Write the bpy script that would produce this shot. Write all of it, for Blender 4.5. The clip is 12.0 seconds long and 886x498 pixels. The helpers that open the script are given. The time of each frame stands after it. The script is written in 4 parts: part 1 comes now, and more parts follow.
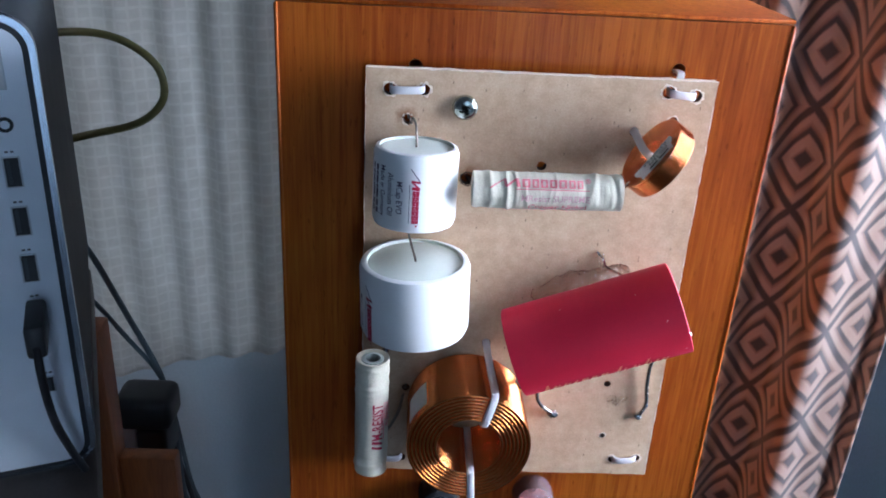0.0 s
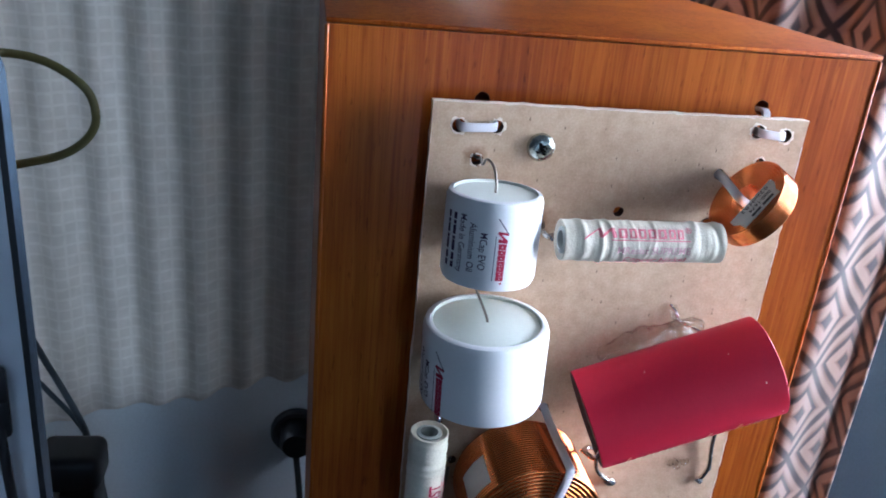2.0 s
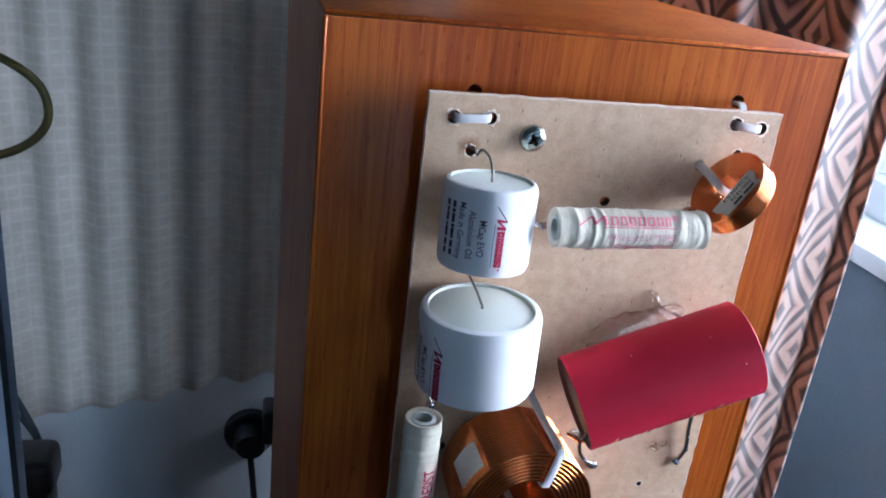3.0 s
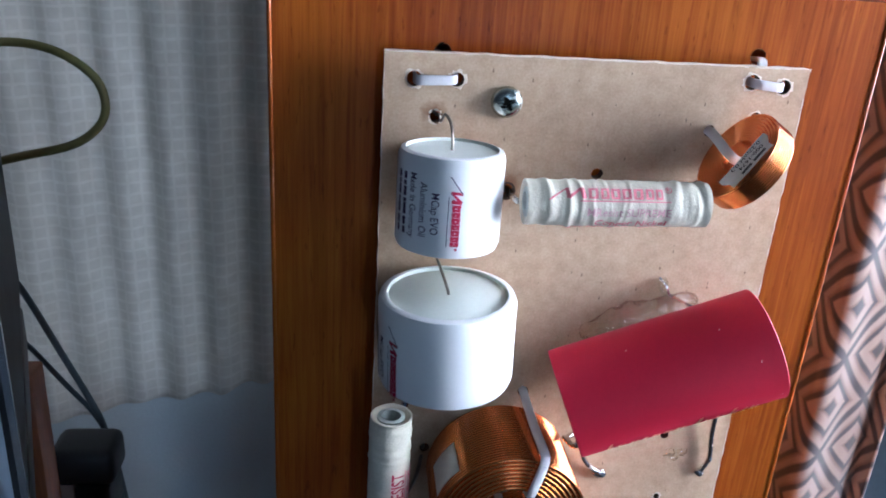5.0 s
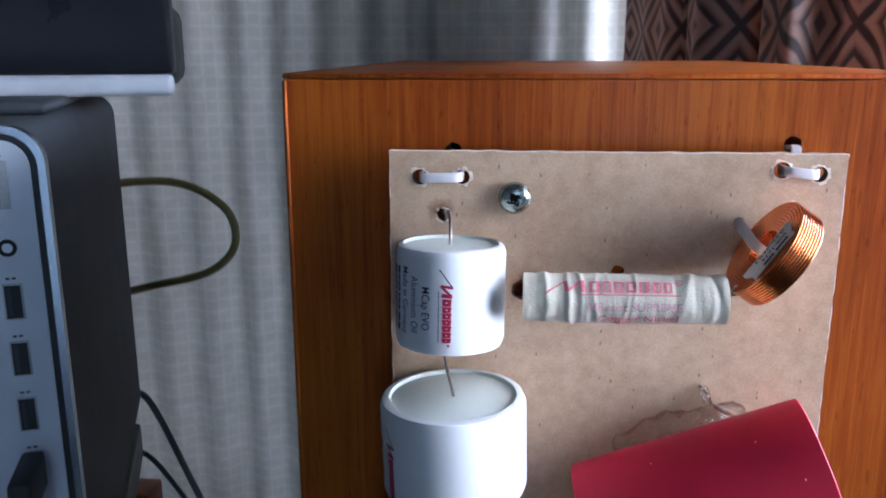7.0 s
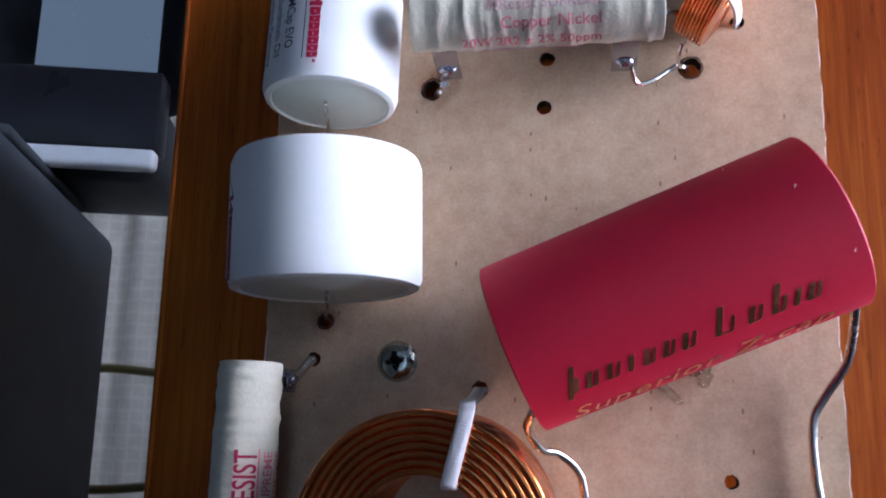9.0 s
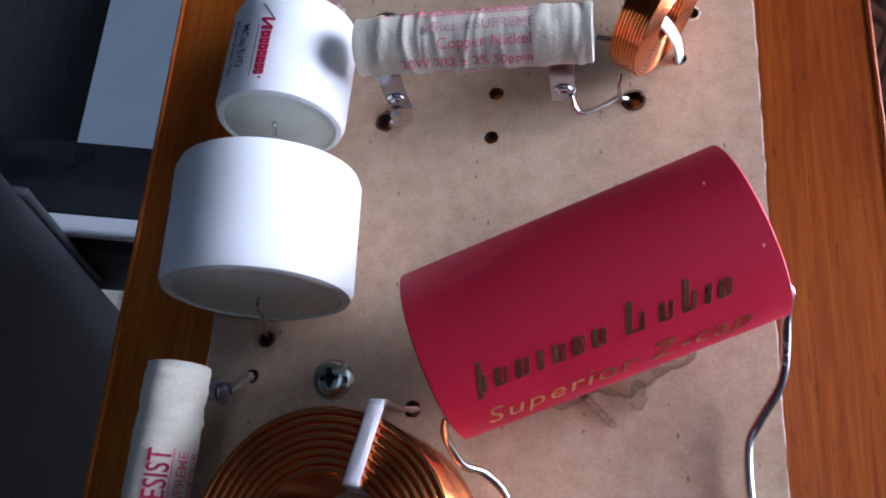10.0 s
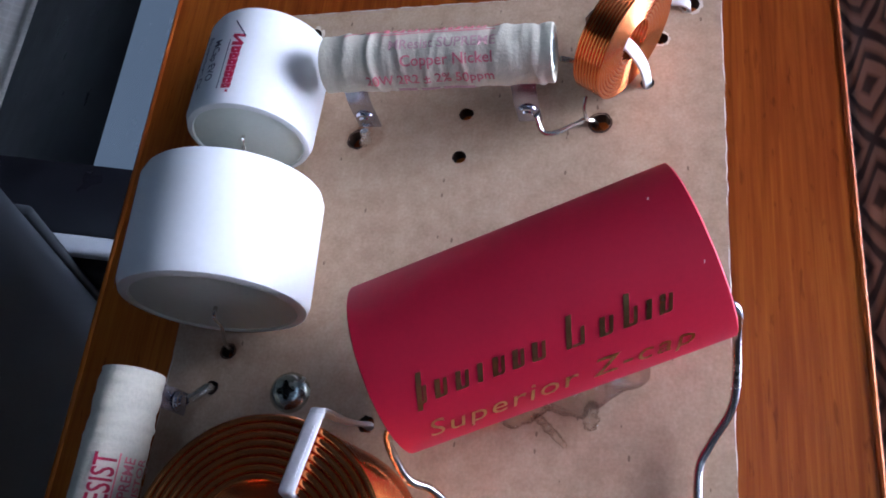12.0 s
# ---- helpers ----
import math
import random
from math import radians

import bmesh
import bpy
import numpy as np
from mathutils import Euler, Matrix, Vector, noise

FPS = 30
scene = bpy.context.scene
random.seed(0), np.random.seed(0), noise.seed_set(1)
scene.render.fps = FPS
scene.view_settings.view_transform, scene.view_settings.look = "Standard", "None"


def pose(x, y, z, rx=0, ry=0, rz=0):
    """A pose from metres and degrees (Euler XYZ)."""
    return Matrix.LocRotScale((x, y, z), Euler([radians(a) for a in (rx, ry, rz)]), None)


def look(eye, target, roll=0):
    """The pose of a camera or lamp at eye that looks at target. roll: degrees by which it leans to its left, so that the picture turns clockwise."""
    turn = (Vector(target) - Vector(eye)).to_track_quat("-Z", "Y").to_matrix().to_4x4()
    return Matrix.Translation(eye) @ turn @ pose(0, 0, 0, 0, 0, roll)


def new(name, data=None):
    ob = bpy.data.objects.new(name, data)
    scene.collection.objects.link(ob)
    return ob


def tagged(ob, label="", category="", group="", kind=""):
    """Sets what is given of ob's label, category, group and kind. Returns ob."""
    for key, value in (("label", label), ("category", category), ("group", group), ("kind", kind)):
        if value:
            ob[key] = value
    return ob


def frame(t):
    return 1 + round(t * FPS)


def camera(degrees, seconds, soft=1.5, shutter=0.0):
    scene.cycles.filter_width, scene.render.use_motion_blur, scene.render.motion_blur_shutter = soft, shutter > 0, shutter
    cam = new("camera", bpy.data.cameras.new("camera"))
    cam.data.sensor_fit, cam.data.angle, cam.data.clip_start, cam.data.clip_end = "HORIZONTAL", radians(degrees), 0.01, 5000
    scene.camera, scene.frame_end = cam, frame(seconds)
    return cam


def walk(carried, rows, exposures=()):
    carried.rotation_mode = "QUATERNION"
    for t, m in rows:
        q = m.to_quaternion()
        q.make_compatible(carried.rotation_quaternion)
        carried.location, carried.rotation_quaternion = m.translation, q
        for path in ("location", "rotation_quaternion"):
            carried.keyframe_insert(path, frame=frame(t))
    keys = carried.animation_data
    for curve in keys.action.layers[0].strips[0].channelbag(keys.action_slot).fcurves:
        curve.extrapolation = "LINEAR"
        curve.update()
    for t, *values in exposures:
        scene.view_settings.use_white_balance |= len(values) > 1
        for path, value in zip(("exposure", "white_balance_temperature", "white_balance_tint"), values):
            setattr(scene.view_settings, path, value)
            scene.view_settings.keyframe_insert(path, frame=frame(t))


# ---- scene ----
cam = camera(56.1, 12.0, soft=1.8, shutter=0.5)
METRES, TURN = 0.42, -2.6
ROWS = [
    (0.0, 0.0, 0.0, 0.0, 1.3, -24.72, -2.83),
    (0.5, -0.0152, 0.0328, -0.0176, 1.22, -24.06, -4.04),
    (1.0, -0.0517, 0.0652, -0.0338, -0.07, -23.28, -4.67),
    (1.5, -0.1082, 0.0737, -0.0246, -2.7, -22.75, -4.98),
    (2.0, -0.1284, 0.0912, -0.023, -5.53, -22.44, -5.03),
    (2.5, -0.1559, 0.0912, -0.0114, -7.82, -22.12, -5.62),
    (3.0, -0.1686, 0.0811, -0.0302, -9.42, -22.0, -6.2),
    (5.0, -0.064, 0.126, -0.0589, -2.84, -22.67, -3.49),
    (5.5, -0.0236, 0.1423, -0.0596, -0.12, -22.64, -2.2),
    (6.0, -0.0065, 0.1307, -0.058, 1.97, -21.64, -1.27),
    (6.5, 0.007, 0.1242, -0.0578, 4.96, -18.27, -0.41),
    (8.5, 0.1192, 0.2201, -0.3348, 11.63, 4.68, -0.37),
    (9.0, 0.1153, 0.2488, -0.4111, 12.11, 11.22, -1.12),
    (9.5, 0.1394, 0.2781, -0.4422, 13.52, 16.54, -2.59),
    (10.0, 0.1683, 0.2726, -0.4604, 14.84, 19.59, -3.68),
    (10.5, 0.1888, 0.2787, -0.4788, 15.65, 21.07, -4.45),
    (11.0, 0.2031, 0.276, -0.4749, 15.98, 21.92, -5.07),
    (11.5, 0.2007, 0.2839, -0.4742, 16.01, 22.4, -5.43),
    (12.0, 0.1996, 0.2847, -0.4689, 15.93, 22.22, -5.71),
]
START = pose(0.0164, -0.278, 1.037, 0, 0, TURN)
PATH = [(t, START @ pose(METRES * x, METRES * y, METRES * z, 90 + pitch, roll, yaw)) for t, x, y, z, yaw, pitch, roll in ROWS]
walk(cam, PATH, [(0.0, 0.31, 5150, 11), (3.0, 0.37, 5100, 11), (5.0, 0.35, 5150, 11), (6.5, 0.15, 5150, 13), (8.5, -0.15, 5250, 18), (12.0, -0.36, 5150, 19)])

# ---- light ----
world = bpy.data.worlds.new("sky")
scene.world = world
world.use_nodes = True
sky = world.node_tree.nodes.new("ShaderNodeTexSky")
sky.sky_type, sky.sun_disc = "NISHITA", False
sky.sun_elevation, sky.sun_rotation = radians(35), radians(100)
world.node_tree.links.new(sky.outputs[0], world.node_tree.nodes["Background"].inputs[0])
world.node_tree.nodes["Background"].inputs[1].default_value = 0.12


def window_light(name, m, width, height, power, colour):
    data = bpy.data.lights.new(name, "AREA")
    data.shape, data.size, data.size_y, data.energy, data.color = "RECTANGLE", width, height, power, colour
    ob = new(name, data)
    ob.matrix_world = m
    return ob


ROOM_X0, ROOM_X1, ROOM_Y0, ROOM_Y1, ROOM_Z = -2.4, 0.62, -1.7, 0.68, 2.45
WIN_Y0, WIN_Y1, WIN_Z0, WIN_Z1 = -0.36, 0.61, 0.752, 1.55
window_light("window_daylight", look((0.70, 0.03, 1.05), (-1, 0.03, 1.05)), 0.78, 0.42, 17.6, (1.0, 0.99, 0.97))
# Added fill lamp from behind the camera, in an unseen rear window.
window_light("rear_window_fill", look((0.35, -1.78, 0.9), (0.35, 0, 0.9)), 0.30, 1.16, 2.0, (0.66, 0.84, 1.0))
# Added lamp that brightens the net curtain from the back.
window_light("net_backlight_fill", look((-0.47, 0.70, 0.92), (-0.47, 0, 0.92)), 0.62, 0.88, 1.15, (0.95, 0.98, 1.0))


# ---- materials ----
def material(name, colour, rough=0.5, metal=0.0, scale=40.0, vary=0.12, fine=600.0, bump=0.0, coat=0.0, spec=None, stretch=(1, 1, 1), rough_vary=0.08):
    m = bpy.data.materials.new(name)
    m.use_nodes = True
    nt = m.node_tree
    b = nt.nodes["Principled BSDF"]
    b.inputs["Roughness"].default_value = rough
    b.inputs["Metallic"].default_value = metal
    b.inputs["Coat Weight"].default_value = coat
    if spec is not None:
        b.inputs["Specular IOR Level"].default_value = spec
    tc = nt.nodes.new("ShaderNodeTexCoord")
    mp = nt.nodes.new("ShaderNodeMapping")
    mp.inputs["Scale"].default_value = stretch
    nt.links.new(tc.outputs["Object"], mp.inputs[0])
    n1 = nt.nodes.new("ShaderNodeTexNoise")
    n1.inputs["Scale"].default_value, n1.inputs["Detail"].default_value = scale, 4
    n2 = nt.nodes.new("ShaderNodeTexNoise")
    n2.inputs["Scale"].default_value, n2.inputs["Detail"].default_value = fine, 3
    for n in (n1, n2):
        nt.links.new(mp.outputs[0], n.inputs["Vector"])
    add = nt.nodes.new("ShaderNodeMath")
    add.operation = "ADD"
    nt.links.new(n1.outputs[0], add.inputs[0])
    nt.links.new(n2.outputs[0], add.inputs[1])
    rng = nt.nodes.new("ShaderNodeMapRange")
    rng.inputs[1].default_value, rng.inputs[2].default_value = 0.6, 1.4
    rng.inputs[3].default_value, rng.inputs[4].default_value = 1 - vary, 1 + vary
    nt.links.new(add.outputs[0], rng.inputs[0])
    mul = nt.nodes.new("ShaderNodeVectorMath")
    mul.operation = "SCALE"
    mul.inputs[0].default_value = colour
    nt.links.new(rng.outputs[0], mul.inputs["Scale"])
    nt.links.new(mul.outputs[0], b.inputs["Base Color"])
    rr = nt.nodes.new("ShaderNodeMapRange")
    rr.inputs[3].default_value, rr.inputs[4].default_value = max(0.02, rough - rough_vary), min(1, rough + rough_vary)
    nt.links.new(n1.outputs[0], rr.inputs[0])
    nt.links.new(rr.outputs[0], b.inputs["Roughness"])
    if bump:
        bp = nt.nodes.new("ShaderNodeBump")
        bp.inputs["Strength"].default_value, bp.inputs["Distance"].default_value = 0.6, bump
        nt.links.new(add.outputs[0], bp.inputs["Height"])
        nt.links.new(bp.outputs[0], b.inputs["Normal"])
    return m


def nodes_of(m):
    return m.node_tree, m.node_tree.nodes["Principled BSDF"]


def math_node(nt, op, a, b=None, c=None):
    n = nt.nodes.new("ShaderNodeMath")
    n.operation = op
    for i, v in enumerate((a, b, c)):
        if v is None:
            continue
        if isinstance(v, (int, float)):
            n.inputs[i].default_value = v
        else:
            nt.links.new(v, n.inputs[i])
    return n.outputs[0]


def ramp(nt, fac, stops):
    r = nt.nodes.new("ShaderNodeValToRGB")
    while len(r.color_ramp.elements) < len(stops):
        r.color_ramp.elements.new(0.5)
    for e, (p, c) in zip(r.color_ramp.elements, stops):
        e.position, e.color = p, (*c, 1)
    nt.links.new(fac, r.inputs[0])
    return r.outputs[0]


def veneer_material():
    """Lacquered cherry: a coloured sheen from the fibres under a thin clear coat."""
    m = bpy.data.materials.new("cherry_veneer")
    m.use_nodes = True
    nt, b = nodes_of(m)
    tc = nt.nodes.new("ShaderNodeTexCoord")
    outs = []
    for scale, size, detail in (((1, 1, 0.05), 420, 5), ((1, 1, 0.03), 1500, 3), ((1, 1, 0.4), 20, 3), ((1, 1, 0.022), 150, 2), ((1, 1, 0.16), 900, 2)):
        mp = nt.nodes.new("ShaderNodeMapping")
        mp.inputs["Scale"].default_value = scale
        nt.links.new(tc.outputs["Object"], mp.inputs[0])
        n = nt.nodes.new("ShaderNodeTexNoise")
        n.inputs["Scale"].default_value, n.inputs["Detail"].default_value = size, detail
        n.inputs["Distortion"].default_value = 0.4
        nt.links.new(mp.outputs[0], n.inputs["Vector"])
        outs.append(n.outputs[0])
    mix = math_node(nt, "ADD", math_node(nt, "MULTIPLY", outs[0], 0.28), math_node(nt, "ADD", math_node(nt, "MULTIPLY", outs[1], 0.26), math_node(nt, "MULTIPLY", outs[2], 0.46)))
    col = ramp(nt, mix, [(0.36, (0.215, 0.038, 0.004)), (0.46, (0.28, 0.059, 0.0055)), (0.54, (0.345, 0.086, 0.007)), (0.64, (0.41, 0.122, 0.010))])
    # dark growth lines and short pores along the grain
    line = math_node(nt, "ABSOLUTE", math_node(nt, "SUBTRACT", outs[3], 0.5))
    dark = ramp(nt, line, [(0.0, (0.80, 0.74, 0.68)), (0.02, (0.90, 0.87, 0.84)), (0.06, (1, 1, 1))])
    pore = ramp(nt, outs[4], [(0.27, (0.72, 0.66, 0.6)), (0.36, (1, 1, 1))])
    both = nt.nodes.new("ShaderNodeVectorMath")
    both.operation = "MULTIPLY"
    nt.links.new(dark, both.inputs[0])
    nt.links.new(pore, both.inputs[1])
    tint = nt.nodes.new("ShaderNodeVectorMath")
    tint.operation = "MULTIPLY"
    nt.links.new(col, tint.inputs[0])
    nt.links.new(both.outputs[0], tint.inputs[1])
    nt.links.new(tint.outputs[0], b.inputs["Base Color"])
    b.inputs["Metallic"].default_value = 0.3
    b.inputs["Roughness"].default_value = 0.5
    b.inputs["Specular IOR Level"].default_value = 0.1
    b.inputs["Coat Weight"].default_value = 0.2
    b.inputs["Coat Roughness"].default_value = 0.22
    bp = nt.nodes.new("ShaderNodeBump")
    bp.inputs["Strength"].default_value, bp.inputs["Distance"].default_value = 0.25, 0.0002
    nt.links.new(outs[2], bp.inputs["Height"])
    nt.links.new(bp.outputs[0], b.inputs["Coat Normal"])
    return m


def hardboard_material():
    m = bpy.data.materials.new("hardboard")
    m.use_nodes = True
    nt, b = nodes_of(m)
    tc = nt.nodes.new("ShaderNodeTexCoord")

    def noise_tex(size, detail, rough=0.6):
        n = nt.nodes.new("ShaderNodeTexNoise")
        n.inputs["Scale"].default_value, n.inputs["Detail"].default_value, n.inputs["Roughness"].default_value = size, detail, rough
        nt.links.new(tc.outputs["Object"], n.inputs["Vector"])
        return n.outputs[0]
    big, mid, fine = noise_tex(28, 4), noise_tex(260, 4), noise_tex(1400, 3)
    mix = math_node(nt, "ADD", math_node(nt, "MULTIPLY", big, 0.4), math_node(nt, "ADD", math_node(nt, "MULTIPLY", mid, 0.3), math_node(nt, "MULTIPLY", fine, 0.3)))
    col = ramp(nt, mix, [(0.36, (0.37, 0.245, 0.150)), (0.5, (0.48, 0.335, 0.218)), (0.62, (0.57, 0.415, 0.285))])
    # dark fibre specks
    v = nt.nodes.new("ShaderNodeTexVoronoi")
    v.inputs["Scale"].default_value = 620
    mp = nt.nodes.new("ShaderNodeMapping")
    mp.inputs["Scale"].default_value = (1, 1, 0.45)
    nt.links.new(tc.outputs["Object"], mp.inputs[0])
    nt.links.new(mp.outputs[0], v.inputs["Vector"])
    near = math_node(nt, "LESS_THAN", v.outputs["Distance"], 0.17)
    sep = nt.nodes.new("ShaderNodeSeparateColor")
    nt.links.new(v.outputs["Color"], sep.inputs[0])
    rare = math_node(nt, "LESS_THAN", sep.outputs[0], 0.15)
    speck = math_node(nt, "MULTIPLY", near, math_node(nt, "MULTIPLY", rare, 0.6))
    mx = nt.nodes.new("ShaderNodeMix")
    mx.data_type = "RGBA"
    nt.links.new(speck, mx.inputs[0])
    nt.links.new(col, mx.inputs[6])
    mx.inputs[7].default_value = (0.10, 0.055, 0.03, 1)
    # brown scorch stains round the soldered holes
    last = mx.outputs[2]
    for sx, sz, sr in ((0.0372, 0.9385, 0.0062), (0.0931, 0.9391, 0.0042), (0.0140, 0.9590, 0.0036), (0.0135, 0.8838, 0.0040)):
        off = nt.nodes.new("ShaderNodeVectorMath")
        off.operation = "DISTANCE"
        nt.links.new(tc.outputs["Object"], off.inputs[0])
        off.inputs[1].default_value = (sx - 0.06, 0, sz - 0.8072)
        d = math_node(nt, "DIVIDE", math_node(nt, "ADD", off.outputs["Value"], math_node(nt, "MULTIPLY", math_node(nt, "SUBTRACT", mid, 0.5), 0.006)), sr)
        fade = math_node(nt, "MULTIPLY", math_node(nt, "SUBTRACT", 1.0, math_node(nt, "MINIMUM", math_node(nt, "MAXIMUM", d, 0.0), 1.0)), 0.95)
        sm = nt.nodes.new("ShaderNodeMix")
        sm.data_type = "RGBA"
        nt.links.new(fade, sm.inputs[0])
        nt.links.new(last, sm.inputs[6])
        sm.inputs[7].default_value = (0.20, 0.075, 0.025, 1)
        last = sm.outputs[2]
    nt.links.new(last, b.inputs["Base Color"])
    b.inputs["Roughness"].default_value = 0.62
    b.inputs["Specular IOR Level"].default_value = 0.35
    bp = nt.nodes.new("ShaderNodeBump")
    bp.inputs["Strength"].default_value, bp.inputs["Distance"].default_value = 0.35, 0.0003
    nt.links.new(mid, bp.inputs["Height"])
    nt.links.new(bp.outputs[0], b.inputs["Normal"])
    return m


def diamond_material():
    m = bpy.data.materials.new("diamond_curtain_cloth")
    m.use_nodes = True
    nt, b = nodes_of(m)
    uv = nt.nodes.new("ShaderNodeUVMap")
    sep = nt.nodes.new("ShaderNodeSeparateXYZ")
    nt.links.new(uv.outputs[0], sep.inputs[0])
    a = math_node(nt, "DIVIDE", sep.outputs[0], 0.062)
    c = math_node(nt, "DIVIDE", sep.outputs[1], 0.070)
    s, t = math_node(nt, "ADD", a, c), math_node(nt, "SUBTRACT", a, c)
    ls = math_node(nt, "ABSOLUTE", math_node(nt, "SUBTRACT", math_node(nt, "FRACT", s), 0.5))
    lt = math_node(nt, "ABSOLUTE", math_node(nt, "SUBTRACT", math_node(nt, "FRACT", t), 0.5))
    far = math_node(nt, "MAXIMUM", ls, lt)
    n = nt.nodes.new("ShaderNodeTexNoise")
    n.inputs["Scale"].default_value, n.inputs["Detail"].default_value = 1500, 2
    tc = nt.nodes.new("ShaderNodeTexCoord")
    nt.links.new(tc.outputs["Object"], n.inputs["Vector"])
    far = math_node(nt, "ADD", far, math_node(nt, "MULTIPLY", math_node(nt, "SUBTRACT", n.outputs[0], 0.5), 0.03))
    band = math_node(nt, "MULTIPLY", far, 2.0)
    dark, light, mid = (0.058, 0.042, 0.040), (0.33, 0.215, 0.165), (0.20, 0.115, 0.085)
    r = nt.nodes.new("ShaderNodeValToRGB")
    r.color_ramp.interpolation = "LINEAR"
    stops = [(0.0, dark), (0.15, dark), (0.20, mid), (0.27, light), (0.46, light), (0.52, dark), (0.60, dark), (0.66, mid), (0.76, light), (0.86, light), (0.93, dark)]
    while len(r.color_ramp.elements) < len(stops):
        r.color_ramp.elements.new(0.5)
    for e, (p, col) in zip(r.color_ramp.elements, stops):
        e.position, e.color = p, (*col, 1)
    nt.links.new(band, r.inputs[0])
    nt.links.new(r.outputs[0], b.inputs["Base Color"])
    b.inputs["Roughness"].default_value = 0.55
    b.inputs["Sheen Weight"].default_value = 0.5
    bp = nt.nodes.new("ShaderNodeBump")
    bp.inputs["Strength"].default_value, bp.inputs["Distance"].default_value = 0.3, 0.0006
    nt.links.new(r.outputs[0], bp.inputs["Height"])
    nt.links.new(bp.outputs[0], b.inputs["Normal"])
    thin = nt.nodes.new("ShaderNodeBsdfTranslucent")
    nt.links.new(r.outputs[0], thin.inputs["Color"])
    mix = nt.nodes.new("ShaderNodeMixShader")
    mix.inputs[0].default_value = 0.45
    nt.links.new(b.outputs[0], mix.inputs[1])
    nt.links.new(thin.outputs[0], mix.inputs[2])
    nt.links.new(mix.outputs[0], nt.nodes["Material Output"].inputs[0])
    return m


def net_material():
    m = bpy.data.materials.new("net_curtain_cloth")
    m.use_nodes = True
    nt, b = nodes_of(m)
    uv = nt.nodes.new("ShaderNodeUVMap")
    sep = nt.nodes.new("ShaderNodeSeparateXYZ")
    nt.links.new(uv.outputs[0], sep.inputs[0])
    n = nt.nodes.new("ShaderNodeTexNoise")
    n.inputs["Scale"].default_value, n.inputs["Detail"].default_value = 60, 4
    tc = nt.nodes.new("ShaderNodeTexCoord")
    nt.links.new(tc.outputs["Object"], n.inputs["Vector"])

    def lines(coord, period, width):
        f = math_node(nt, "FRACT", math_node(nt, "DIVIDE", math_node(nt, "ADD", coord, math_node(nt, "MULTIPLY", n.outputs[0], 0.004)), period))
        return math_node(nt, "LESS_THAN", f, width)
    g = math_node(nt, "MAXIMUM", lines(sep.outputs[1], 0.0125, 0.24), math_node(nt, "MULTIPLY", lines(sep.outputs[0], 0.014, 0.22), 0.8))
    g = math_node(nt, "ADD", math_node(nt, "MULTIPLY", g, 0.15), math_node(nt, "MULTIPLY", n.outputs[0], 0.55))
    col = ramp(nt, g, [(0.2, (0.68, 0.65, 0.595)), (0.40, (0.78, 0.75, 0.695)), (0.56, (0.86, 0.835, 0.785))])
    nt.links.new(col, b.inputs["Base Color"])
    b.inputs["Roughness"].default_value = 0.85
    thin = nt.nodes.new("ShaderNodeBsdfTranslucent")
    nt.links.new(col, thin.inputs["Color"])
    mix = nt.nodes.new("ShaderNodeMixShader")
    mix.inputs[0].default_value = 0.45
    nt.links.new(b.outputs[0], mix.inputs[1])
    nt.links.new(thin.outputs[0], mix.inputs[2])
    nt.links.new(mix.outputs[0], nt.nodes["Material Output"].inputs[0])
    return m


def glass_like(name, colour, rough=0.08, weight=0.85):
    m = material(name, colour, rough, 0, 60, 0.1, 500)
    nt, b = nodes_of(m)
    b.inputs["Transmission Weight"].default_value = weight
    b.inputs["IOR"].default_value = 1.45
    return m


VENEER = veneer_material()
BOARD = hardboard_material()
DIAMOND = diamond_material()
NET = net_material()
# Near-black that stands in for the shade inside holes and recesses.
HOLE_SHADE = material("hole_shade_black", (0.012, 0.008, 0.006), 0.9)
# Real scorch on the rims; on hole walls it also paints the inner shade.
BURNT_SHADE = material("scorched_shaded_fibre", (0.07, 0.032, 0.014), 0.85, vary=0.4, scale=500)
FIBRE = material("torn_board_fibre", (0.74, 0.63, 0.51), 0.8, vary=0.2, scale=400, fine=2000)
TAB_METAL = material("nickel_plated_tab", (0.46, 0.46, 0.54), 0.2, 1.0, 300, 0.15, 2500)
ZINC = material("zinc_plated_steel", (0.50, 0.53, 0.49), 0.26, 1.0, 300, 0.15, 2500)
WIRE = material("tinned_wire", (0.60, 0.58, 0.55), 0.25, 1.0, 300, 0.25, 2500)
WIRE_DARK = material("tarnished_wire", (0.25, 0.22, 0.19), 0.38, 1.0, 400, 0.3, 2500)
SOLDER = material("solder", (0.70, 0.70, 0.68), 0.2, 1.0, 500, 0.2, 2500, bump=0.0002)
NYLON = material("white_nylon", (0.68, 0.65, 0.66), 0.38, 0, 200, 0.05, 2000)
CAP_WHITE = material("white_plastic_film", (0.83, 0.83, 0.83), 0.33, 0, 60, 0.025, 900, spec=0.45)
POTTING = material("white_epoxy_end", (0.74, 0.77, 0.71), 0.45, 0, 90, 0.04, 900, bump=0.0001)
INK_BLUE = material("dark_violet_ink", (0.035, 0.015, 0.065), 0.5)
INK_RED = material("crimson_ink", (0.38, 0.006, 0.045), 0.5)
INK_PINK = material("faded_pink_ink", (0.72, 0.20, 0.24), 0.7, vary=0.35, scale=300, fine=2500)
INK_PALE = material("pale_mauve_ink", (0.60, 0.36, 0.37), 0.7, vary=0.35, scale=300, fine=2500)
SLEEVE = material("grey_beige_sleeve", (0.68, 0.625, 0.50), 0.6, 0, 150, 0.10, 1500, bump=0.0002)
